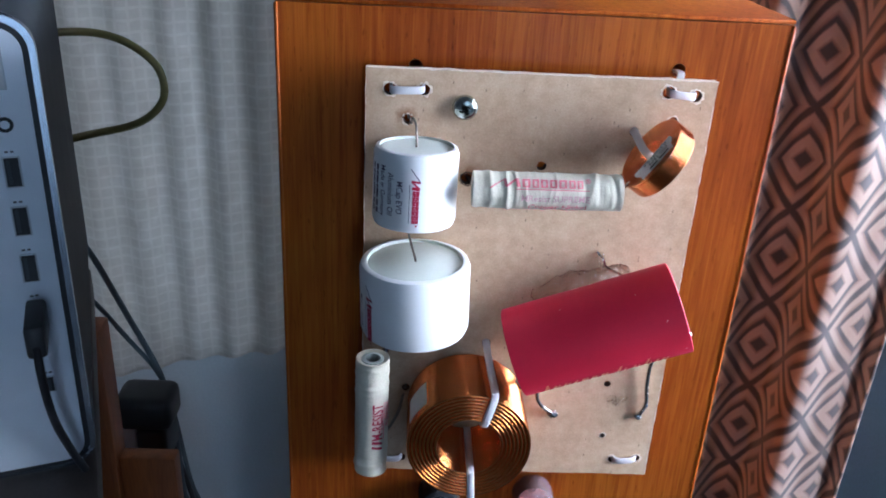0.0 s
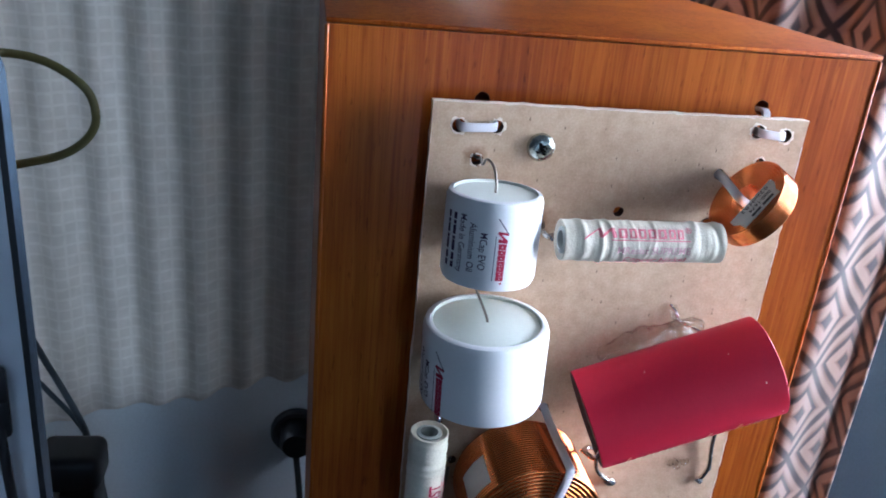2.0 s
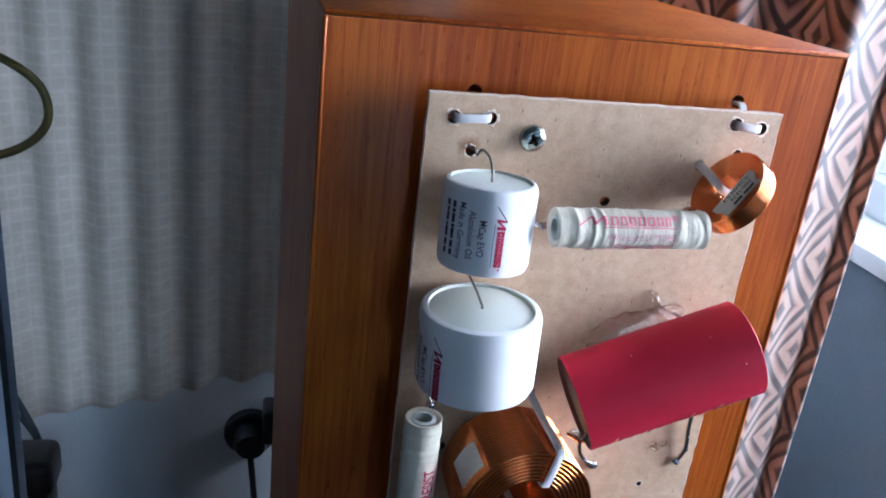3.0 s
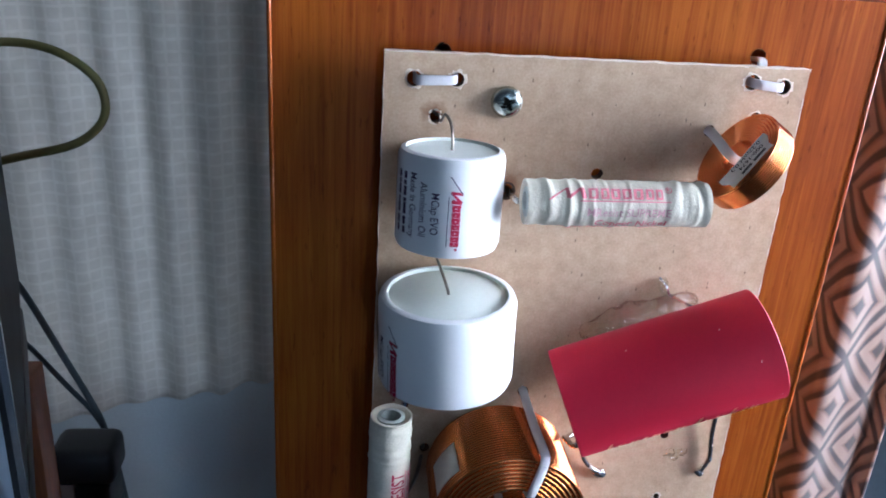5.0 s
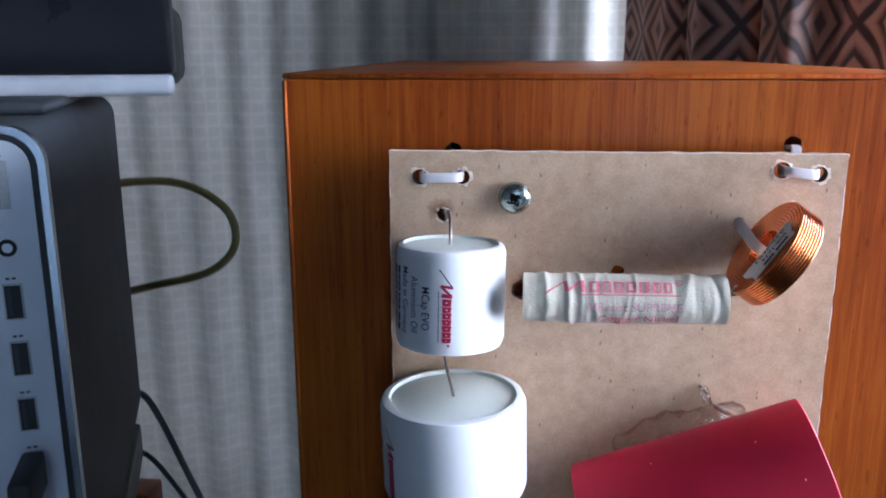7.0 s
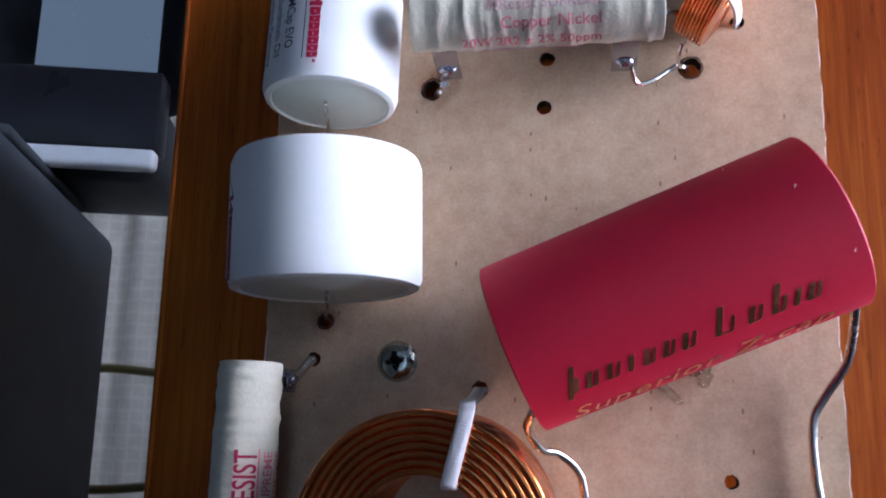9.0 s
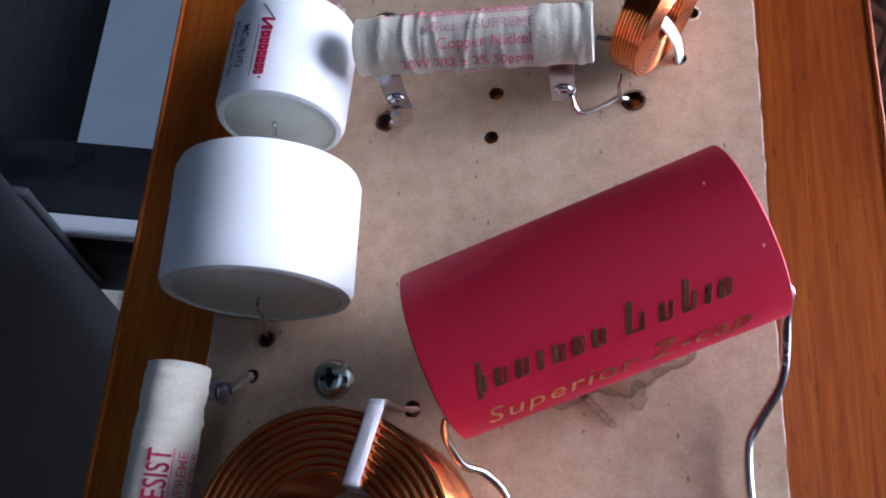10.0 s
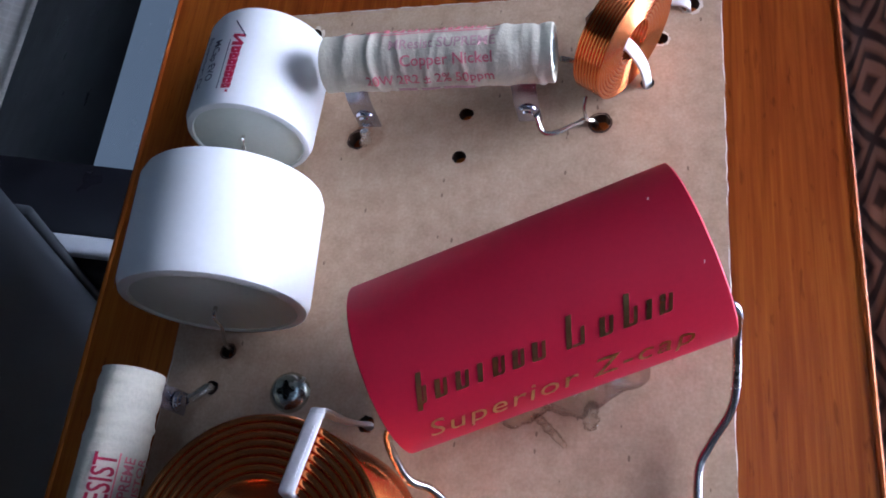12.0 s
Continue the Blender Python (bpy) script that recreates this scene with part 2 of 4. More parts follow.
CERAMIC = material("grey_ceramic", (0.50, 0.53, 0.49), 0.6, 0, 200, 0.1, 1500)
RED = material("red_paper_film", (0.44, 0.010, 0.034), 0.56, 0, 80, 0.06, 1200, bump=0.00004, spec=0.22)
RED_END = material("dark_resin_end", (0.10, 0.055, 0.045), 0.5, vary=0.2, scale=200)
GOLD = material("gold_foil", (0.72, 0.52, 0.20), 0.30, 1.0, 300, 0.2, 2500)
COPPER = material("enamelled_copper", (0.80, 0.25, 0.060), 0.17, 1.0, 250, 0.12, 2200, coat=0.7)
LABEL = material("white_paper_label", (0.84, 0.84, 0.82), 0.6, vary=0.05, scale=200)
INK_GREY = material("grey_ink", (0.08, 0.08, 0.09), 0.6)


def clear_glue():
    """Clear glue: a faintly brown see-through body with a glossy skin."""
    m = bpy.data.materials.new("clear_hot_glue")
    m.use_nodes = True
    nt = m.node_tree
    nt.nodes.remove(nt.nodes["Principled BSDF"])
    see, gloss = nt.nodes.new("ShaderNodeBsdfTransparent"), nt.nodes.new("ShaderNodeBsdfGlossy")
    see.inputs["Color"].default_value = (0.97, 0.94, 0.90, 1)
    gloss.inputs["Roughness"].default_value = 0.06
    fres = nt.nodes.new("ShaderNodeFresnel")
    fres.inputs["IOR"].default_value = 1.42
    n = nt.nodes.new("ShaderNodeTexNoise")
    n.inputs["Scale"].default_value = 500
    bp = nt.nodes.new("ShaderNodeBump")
    bp.inputs["Strength"].default_value, bp.inputs["Distance"].default_value = 0.5, 0.0006
    nt.links.new(n.outputs[0], bp.inputs["Height"])
    nt.links.new(bp.outputs[0], gloss.inputs["Normal"])
    nt.links.new(bp.outputs[0], fres.inputs["Normal"])
    mix = nt.nodes.new("ShaderNodeMixShader")
    nt.links.new(math_node(nt, "MULTIPLY", fres.outputs[0], 0.75), mix.inputs[0])
    nt.links.new(see.outputs[0], mix.inputs[1])
    nt.links.new(gloss.outputs[0], mix.inputs[2])
    nt.links.new(mix.outputs[0], nt.nodes["Material Output"].inputs[0])
    return m


GLUE = clear_glue()
PINK_CLEAR = glass_like("pink_clear_plastic", (0.86, 0.60, 0.62), 0.06, 0.8)
ALU = material("anodised_aluminium", (0.86, 0.90, 0.96), 0.5, 0.1, 60, 0.05, 2500)
ALU_RIM = material("polished_aluminium_rim", (0.52, 0.56, 0.62), 0.25, 1.0, 60, 0.05, 2500)
SIDE_GREY = material("dark_grey_side", (0.050, 0.056, 0.063), 0.6, 0, 40, 0.1, 1500)
BLACK = material("black_plastic", (0.018, 0.019, 0.022), 0.45, 0, 60, 0.2, 1500)
GLOSS_BLACK = material("glossy_black_bezel", (0.006, 0.006, 0.008), 0.3, 0, 30, 0.1, 900, spec=0.2)
SILVER = material("silver_painted_plastic", (0.55, 0.57, 0.60), 0.35, 0.3, 60, 0.05, 1500)
OLIVE = material("olive_cable", (0.16, 0.145, 0.045), 0.45, 0, 100, 0.15, 1200)
GREY_CABLE = material("blue_grey_cable", (0.10, 0.13, 0.15), 0.5, 0, 100, 0.1, 1200)
ORANGE_WOOD = material("orange_wood", (0.34, 0.10, 0.022), 0.42, 0, 120, 0.3, 600, stretch=(1, 1, 0.08))
WALL = material("grey_painted_wall", (0.66, 0.72, 0.75), 0.8, 0, 6, 0.06, 250, bump=0.0006)
# Unseen room walls: much darker than WALL, to keep bounced light low.
WALL_ROOM = material("low_bounce_grey_wall", (0.11, 0.125, 0.15), 0.8, 0, 6, 0.08, 250, bump=0.0006)
# Darker copy of the blue-grey wall: the shade under the window as colour.
WALL_SHADED = material("shaded_blue_grey_wall", (0.20, 0.25, 0.31), 0.7, 0, 8, 0.1, 250, bump=0.0006)
# Ceiling is out of view; its dark grey holds the ambient light down.
CEILING = material("low_bounce_ceiling_paint", (0.20, 0.21, 0.23), 0.9, 0, 5, 0.04, 200)
FLOOR = material("grey_brown_floor", (0.07, 0.06, 0.055), 0.5, 0, 8, 0.25, 120, stretch=(1, 0.1, 1))
FRAME_WHITE = material("white_window_frame", (0.78, 0.79, 0.80), 0.4, 0, 30, 0.04, 500)
DESK = material("dark_desk_laminate", (0.05, 0.04, 0.035), 0.45, 0, 30, 0.2, 500)
SOCKET = material("white_socket_plastic", (0.62, 0.63, 0.64), 0.4)


# Dark base with a weak grey-blue glow set in the material.
def glow_panel_material():
    m = material("glowing_grey_panel", (0.03, 0.035, 0.04), 0.25)
    nt, b = nodes_of(m)
    b.inputs["Emission Color"].default_value = (0.36, 0.46, 0.54, 1)
    b.inputs["Emission Strength"].default_value = 0.34
    return m


GLOW_PANEL = glow_panel_material()


# ---- mesh helpers ----
def thing(name, loc, label, category, group="", kind=""):
    ob = new(name)
    ob.empty_display_size = 0.02
    ob.location = loc
    return tagged(ob, label, category, group, kind)


def world_of(ob):
    m = Matrix.Translation(ob.location)
    return m if ob.parent is None else world_of(ob.parent) @ m


def part(name, bm, mat, parent=None, label="", smooth=True):
    """One mesh object from a bmesh in world coordinates, under a thing or a part."""
    me = bpy.data.meshes.new(name)
    if parent is not None:
        bm.transform(world_of(parent).inverted())
    bmesh.ops.recalc_face_normals(bm, faces=bm.faces)
    bm.to_mesh(me)
    bm.free()
    mats = mat if isinstance(mat, (list, tuple)) else [mat]
    for one in mats:
        me.materials.append(one)
    if smooth:
        me.shade_smooth()
        me.set_sharp_from_angle(angle=radians(38))
    ob = new(name, me)
    ob.parent = parent
    if label:
        ob["label"] = label
    return ob


def box(x0, x1, y0, y1, z0, z1, bevel=0.0, m=None, segments=2):
    bm = bmesh.new()
    bmesh.ops.create_cube(bm, size=1, matrix=Matrix.Translation(((x0 + x1) / 2, (y0 + y1) / 2, (z0 + z1) / 2)) @ Matrix.Diagonal((x1 - x0, y1 - y0, z1 - z0, 1)))
    if bevel:
        bmesh.ops.bevel(bm, geom=bm.edges[:], offset=bevel, segments=segments, profile=0.5, affect="EDGES")
    if m is not None:
        bm.transform(m)
    return bm


def basis(origin, axis, side):
    """A frame with its z along axis and its x near side."""
    w = Vector(axis).normalized()
    u = (Vector(side) - w * Vector(side).dot(w)).normalized()
    v = w.cross(u)
    return Matrix.Translation(origin) @ Matrix((u, v, w)).transposed().to_4x4()


def lathe(profile, m, seg=64, close=False, wobble=None):
    """Turn (radius, height) round the z of m."""
    bm = bmesh.new()
    rings = []
    for k, (r, h) in enumerate(profile):
        if r < 1e-7:
            rings.append([bm.verts.new((0, 0, h))])
            continue
        ring = []
        for i in range(seg):
            a = 2 * math.pi * i / seg
            rr = r + (wobble(a, h, r) if wobble else 0)
            ring.append(bm.verts.new((rr * math.cos(a), rr * math.sin(a), h)))
        rings.append(ring)
    pairs = list(zip(rings, rings[1:])) + ([(rings[-1], rings[0])] if close else [])
    for a, b in pairs:
        for i in range(seg):
            j = (i + 1) % seg
            if len(a) == 1 and len(b) == 1:
                continue
            if len(a) == 1:
                bm.faces.new((a[0], b[i], b[j]))
            elif len(b) == 1:
                bm.faces.new((a[i], a[j], b[0]))
            else:
                bm.faces.new((a[i], a[j], b[j], b[i]))
    bm.transform(m)
    return bm


def smooth_path(pts, steps=6):
    pts = [Vector(p) for p in pts]
    if len(pts) < 3:
        return pts
    ext = [2 * pts[0] - pts[1]] + pts + [2 * pts[-1] - pts[-2]]
    out = []
    for i in range(1, len(ext) - 2):
        p0, p1, p2, p3 = ext[i - 1:i + 3]
        for s in range(steps):
            t = s / steps
            out.append(0.5 * (2 * p1 + (p2 - p0) * t + (2 * p0 - 5 * p1 + 4 * p2 - p3) * t * t + (3 * p1 - p0 - 3 * p2 + p3) * t ** 3))
    return out + [pts[-1]]


def sweep(pts, section, steps=6, side=None, bm=None):
    """Carry a closed section (list of (a, b)) along a smooth path."""
    bm = bm or bmesh.new()
    path = smooth_path(pts, steps)
    up = None
    rings = []
    for i, p in enumerate(path):
        d = (path[min(i + 1, len(path) - 1)] - path[max(i - 1, 0)]).normalized()
        if side is not None:
            u = Vector(side)
        elif up is None:
            u = Vector((0.31, 0.52, 0.79))
        else:
            u = up
        u = (u - d * u.dot(d)).normalized()
        up = u
        v = d.cross(u)
        rings.append([bm.verts.new(p + u * a + v * b) for a, b in section])
    n = len(section)
    for a, b in zip(rings, rings[1:]):
        for i in range(n):
            bm.faces.new((a[i], a[(i + 1) % n], b[(i + 1) % n], b[i]))
    bm.faces.new(rings[0][::-1])
    bm.faces.new(rings[-1])
    return bm


def tube(pts, r, seg=10, steps=6, bm=None):
    return sweep(pts, [(r * math.cos(2 * math.pi * i / seg), r * math.sin(2 * math.pi * i / seg)) for i in range(seg)], steps, bm=bm)


def strap(pts, width, thick, side, steps=6):
    w, t = width / 2, thick / 2
    return sweep(pts, [(-w, -t * 0.6), (-w * 0.8, -t), (w * 0.8, -t), (w, -t * 0.6), (w, t * 0.6), (w * 0.8, t), (-w * 0.8, t), (-w, t * 0.6)], steps, side=side)


def blob(centre, size, seed, rough=0.25, freq=2.0, sub=4, m=None):
    bm = bmesh.new()
    bmesh.ops.create_icosphere(bm, subdivisions=sub, radius=1)
    off = Vector((seed * 3.1, seed * 1.7, seed * 0.9))
    for v in bm.verts:
        v.co *= 1 + rough * noise.noise(v.co * freq + off) + 0.5 * rough * noise.noise(v.co * freq * 2.3 + off)
    bm.transform(Matrix.Translation(centre) @ (m or Matrix.Identity(4)) @ Matrix.Diagonal((*size, 1)))
    return bm


def join(*bms):
    out = bmesh.new()
    for b in bms:
        me = bpy.data.meshes.new("tmp")
        b.to_mesh(me)
        out.from_mesh(me)
        bpy.data.meshes.remove(me)
        b.free()
    return out


def lettering(text, size, shear=0.0, spacing=1.0, width=None, weight=0.014):
    """Flat letters as a bmesh, left end at x = 0, baseline at y = 0."""
    cu = bpy.data.curves.new("letters", "FONT")
    cu.body, cu.size, cu.shear, cu.space_character, cu.resolution_u = text, size, shear, spacing, 3
    cu.offset = size * weight
    ob = bpy.data.objects.new("letters", cu)
    scene.collection.objects.link(ob)
    bpy.context.view_layer.update()
    me = bpy.data.meshes.new_from_object(ob.evaluated_get(bpy.context.evaluated_depsgraph_get()))
    bm = bmesh.new()
    bm.from_mesh(me)
    bpy.data.objects.remove(ob)
    bpy.data.curves.remove(cu)
    bpy.data.meshes.remove(me)
    if bm.verts:
        lo = min(v.co.x for v in bm.verts)
        hi = max(v.co.x for v in bm.verts)
        k = width / (hi - lo) if width else 1
        for v in bm.verts:
            v.co.x = (v.co.x - lo) * k
    return bm


def bars(items):
    """Plain flat quads: (x0, y0, x1, y1, slant)."""
    bm = bmesh.new()
    for x0, y0, x1, y1, s in items:
        q = [(x0, y0), (x1, y0), (x1 + s, y1), (x0 + s, y1)]
        bm.faces.new([bm.verts.new((x, y, 0)) for x, y in q])
    return bm


def strokes(points, widths):
    """A flat zigzag of straight strokes, each with its own width."""
    bm = bmesh.new()
    for (ax, ay), (bx, by), w in zip(points, points[1:], widths):
        d = Vector((bx - ax, by - ay, 0)).normalized()
        n = Vector((-d.y, d.x, 0)) * w / 2
        a, b = Vector((ax, ay, 0)), Vector((bx, by, 0))
        bm.faces.new([bm.verts.new(p) for p in (a - n, b - n, b + n, a + n)])
    return bm


def wrap(bm, m, radius, turn, along, flip=False, relief=None):
    """Lay flat print on a cylinder round the z of m: print x runs along the axis, print y round it."""
    bmesh.ops.triangulate(bm, faces=bm.faces[:])
    long_edges = [e for e in bm.edges if e.calc_length() > 0.0012]
    if long_edges:
        bmesh.ops.subdivide_edges(bm, edges=long_edges, cuts=2)
    sgn = -1 if flip else 1
    for v in bm.verts:
        a = turn - sgn * v.co.y / radius
        h = along + sgn * v.co.x
        rr = radius + (relief(a, h) if relief else 0)
        v.co = Vector((rr * math.cos(a), rr * math.sin(a), h))
    bm.transform(m)
    return bm


def plate_with_holes(x0, x1, z0, z1, y0, y1, holes, seed=3):
    """An upright board in the xz plane with ragged round holes right through it."""
    rnd = random.Random(seed)
    bm = bmesh.new()
    edges = []

    def loop(pts):
        vs = [bm.verts.new((x, y0, z)) for x, z in pts]
        for a, b in zip(vs, vs[1:] + vs[:1]):
            edges.append(bm.edges.new((a, b)))
    outer = []
    for (ax, az), (bx, bz) in zip([(x0, z0), (x1, z0), (x1, z1), (x0, z1)], [(x1, z0), (x1, z1), (x0, z1), (x0, z0)]):
        for i in range(30):
            t = i / 30
            jx, jz = (rnd.uniform(-1, 1) * 0.00022 for _ in range(2))
            outer.append((ax + (bx - ax) * t + jx, az + (bz - az) * t + jz))
    loop(outer)
    for hx, hz, r in holes:
        loop([(hx + r * (1 + rnd.uniform(-0.09, 0.09)) * math.cos(a), hz + r * (1 + rnd.uniform(-0.09, 0.09)) * math.sin(a)) for a in [2 * math.pi * i / 18 for i in range(18)]])
    bmesh.ops.triangle_fill(bm, edges=edges, use_beauty=True, use_dissolve=False)
    bm.normal_update()
    res = bmesh.ops.extrude_face_region(bm, geom=bm.faces[:])
    bmesh.ops.translate(bm, verts=[g for g in res["geom"] if isinstance(g, bmesh.types.BMVert)], vec=(0, y1 - y0, 0))
    return bm


# ---- the room ----
def wall_with_opening(name, label, axis, at, thick, a0, a1, z1, o0, o1, oz0, oz1, mat):
    """A wall on the plane axis = at with one opening; four blocks in one mesh."""
    bms = []
    for p0, p1, q0, q1 in ((a0, o0, 0, z1), (o1, a1, 0, z1), (o0, o1, 0, oz0), (o0, o1, oz1, z1)):
        lo, hi = min(at, at + thick), max(at, at + thick)
        bms.append(box(lo, hi, p0, p1, q0, q1) if axis == "x" else box(p0, p1, lo, hi, q0, q1))
    bm = join(*bms)
    bmesh.ops.remove_doubles(bm, verts=bm.verts[:], dist=1e-5)
    ob = part(name, bm, mat, smooth=False)
    return tagged(ob, label, "wall", kind="structure")


tagged(part("floor", box(ROOM_X0, ROOM_X1, ROOM_Y0, ROOM_Y1, -0.1, 0), FLOOR, smooth=False), "grey-brown floor of the room", "floor", kind="structure")
tagged(part("ceiling", box(ROOM_X0, ROOM_X1, ROOM_Y0, ROOM_Y1, ROOM_Z, ROOM_Z + 0.1), CEILING, smooth=False), "unseen ceiling, coloured dark to cut bounced light", "ceiling", kind="structure")
tagged(part("wall_west", box(ROOM_X0 - 0.15, ROOM_X0, ROOM_Y0, ROOM_Y1, 0, ROOM_Z), WALL_ROOM, smooth=False), "unseen room wall, coloured dark to cut bounced light", "wall", kind="structure")
wall_with_opening("wall_east", "blue-grey wall below a bright window, its shade put into the colour", "x", ROOM_X1, 0.15, ROOM_Y0, ROOM_Y1, ROOM_Z, WIN_Y0, WIN_Y1, WIN_Z0, WIN_Z1, WALL_SHADED)
wall_with_opening("wall_north", "blue-grey painted wall with an added window behind the net curtain", "y", ROOM_Y1, 0.15, ROOM_X0 - 0.15, ROOM_X1 + 0.15, ROOM_Z, -0.80, -0.14, 0.46, 1.90, WALL)
wall_with_opening("wall_south", "unseen room wall, coloured dark to cut bounced light, with an added window", "y", ROOM_Y0, -0.15, ROOM_X0, ROOM_X1, ROOM_Z, 0.18, 0.52, 0.3, 1.5, WALL_ROOM)


def window_frame(name, m, width, height):
    """A white frame with a middle post and two panes; local x across, z up, y through the wall."""
    w = thing(name, (0, 0, 0), "white framed window with clear panes", "window", kind="structure")
    f = 0.045
    for x0, x1, z0, z1 in ((0, width, 0, f), (0, width, height - f, height), (0, f, f, height - f), (width - f, width, f, height - f), (width / 2 - f / 2, width / 2 + f / 2, f, height - f)):
        part("frame_bar", box(x0, x1, 0.03, 0.075, z0, z1, 0.004, m), FRAME_WHITE, w)
    for x0, x1 in ((f, width / 2 - f / 2), (width / 2 + f / 2, width - f)):
        p = part("pane", box(x0, x1, 0.05, 0.054, f, height - f, 0, m), PANE, w, smooth=False)
        p.visible_shadow = False
    return w


PANE = glass_like("window_glass", (1, 1, 1), 0.0, 1.0)
nodes_of(PANE)[1].inputs["IOR"].default_value = 1.02
window_frame("window_1", Matrix.Translation((ROOM_X1, WIN_Y1, WIN_Z0)) @ pose(0, 0, 0, 0, 0, -90), WIN_Y1 - WIN_Y0, WIN_Z1 - WIN_Z0)
# Unseen window, added to hold the rear fill lamp.
window_frame("rear_fill_window", Matrix.Translation((0.52, ROOM_Y0, 0.3)) @ pose(0, 0, 0, 0, 0, 180), 0.34, 1.2)

# Made-up window behind the net, there only for its fill lamp.
window_frame("net_fill_window", Matrix.Translation((-0.80, ROOM_Y1 + 0.03, 0.46)), 0.66, 1.44)

sill = part("window_sill", box(0.565, ROOM_X1 + 0.03, WIN_Y0 - 0.02, WIN_Y1 + 0.02, WIN_Z0 - 0.018, WIN_Z0 + 0.003, 0.003), FRAME_WHITE)
tagged(sill, "plain white painted sill below the window", "window sill", kind="structure")
OUTSIDE = material("hazy_bright_distance", (0.8, 0.85, 0.9), 0.9)
nodes_of(OUTSIDE)[1].inputs["Emission Color"].default_value = (0.86, 0.93, 1.0, 1)
nodes_of(OUTSIDE)[1].inputs["Emission Strength"].default_value = 1.3
tagged(part("backdrop", box(1.5, 1.52, -0.8, 2.2, -0.4, 2.4), OUTSIDE, smooth=False), "bright hazy distance outside the window", "backdrop", kind="structure")

# ---- loudspeaker cabinet ----
SX0, SX1, SY0, SY1, STOP = -0.0313, 0.1462, 0.0105, 0.248, 0.994
speaker = thing("loudspeaker_cabinet", (0.0575, 0.12, 0), "glossy orange-brown cherry veneered loudspeaker cabinet on the floor", "loudspeaker")
TH = 0.018
FACE_HOLES = [(0.0166, 0.9740, 0.0022), (0.1087, 0.9763, 0.0024)]
face = plate_with_holes(SX0, SX1, 0.0, STOP - 0.0006, SY0, SY0 + TH, FACE_HOLES, 5)
for v in face.verts:
    v.co.x = min(max(v.co.x, SX0), SX1)
    v.co.z = min(max(v.co.z, 0), STOP - 0.0006)
part("rear_panel", face, VENEER, speaker)
part("top_panel", box(SX0 - 0.0003, SX1 + 0.0003, SY0 - 0.0003, SY1, STOP - 0.0004, STOP + 0.0012, 0.0006), VENEER, speaker)
part("side_panel", box(SX0, SX0 + TH, SY0 + TH, SY1 - TH, 0, STOP - 0.0006), VENEER, speaker, smooth=False)
part("side_panel", box(SX1 - TH, SX1, SY0 + TH, SY1 - TH, 0, STOP - 0.0006), VENEER, speaker, smooth=False)
part("front_panel", box(SX0, SX1, SY1 - TH, SY1, 0, STOP - 0.0006), VENEER, speaker, smooth=False)
# Added unseen sheet that makes the cabinet holes look dark inside.
part("hole_backing", box(SX0 + TH, SX1 - TH, SY0 + TH + 0.001, SY0 + TH + 0.003, 0.6, STOP - 0.01), HOLE_SHADE, speaker, smooth=False)
part("edge_band", tube([(SX1 - 0.0002, SY0 + 0.0002, 0.002), (SX1 - 0.0002, SY0 + 0.0002, 0.5), (SX1 - 0.0002, SY0 + 0.0002, STOP - 0.001)], 0.0007, 8, 1), VENEER, speaker)
part("edge_band", tube([(SX0 + 0.0002, SY0 + 0.0002, 0.002), (SX0 + 0.0002, SY0 + 0.0002, 0.5), (SX0 + 0.0002, SY0 + 0.0002, STOP - 0.001)], 0.0007, 8, 1), VENEER, speaker)


def binding_post(x, z, ring, label):
    m = basis((x, SY0, z), (0, -1, 0), (1, 0, 0))
    p = part("binding_post", lathe([(0, 0), (0.0085, 0), (0.0088, 0.002), (0.0085, 0.010), (0.0078, 0.0118), (0.006, 0.0125), (0.005, 0.0115), (0.0045, 0.006), (0, 0.006)], m, 40, wobble=lambda a, h, r: 0.00018 * math.cos(18 * a) if r > 0.007 else 0), ring, speaker, label)
    part("terminal_screw", lathe([(0, 0.006), (0.0026, 0.006), (0.0026, 0.011), (0.002, 0.0116), (0, 0.0116)], m, 20), ZINC, p)


binding_post(0.0745, 0.7885, PINK_CLEAR, "pink clear plastic binding post")
binding_post(0.0335, 0.7885, BLACK, "black plastic binding post")

# ---- crossover board ----
BX0, BX1, BZ0, BZ1, BT = 0.0, 0.1195, 0.8072, 0.975, 0.0034
HOLES = [
    (0.0082, 0.968, 0.0021), (0.0198, 0.9681, 0.0020), (0.1032, 0.9708, 0.0022), (0.1127, 0.9698, 0.0021),
    (0.1046, 0.8151, 0.0017), (0.1146, 0.8159, 0.0016), (0.0068, 0.8135, 0.0017), (0.0165, 0.8135, 0.0017),
    (0.0146, 0.9577, 0.0017), (0.0622, 0.9427, 0.0017), (0.0615, 0.9314, 0.0017), (0.0362, 0.9368, 0.0022),
    (0.0931, 0.9391, 0.0023), (0.0934, 0.9564, 0.0017), (0.1062, 0.9608, 0.0016), (0.1032, 0.9490, 0.0015),
    (0.0129, 0.9213, 0.0016), (0.0135, 0.8838, 0.0015), (0.0112, 0.8755, 0.0016), (0.0478, 0.8695, 0.0018),
    (0.0977, 0.8523, 0.0014), (0.0990, 0.8271, 0.0011), (0.0172, 0.8480, 0.0016),
]
board = thing("crossover_board", (0.06, 0, BZ0), "light brown hardboard panel drilled for parts, fixed to the cabinet", "circuit board")
plate = plate_with_holes(BX0, BX1, BZ0, BZ1, 0.0, BT, HOLES)
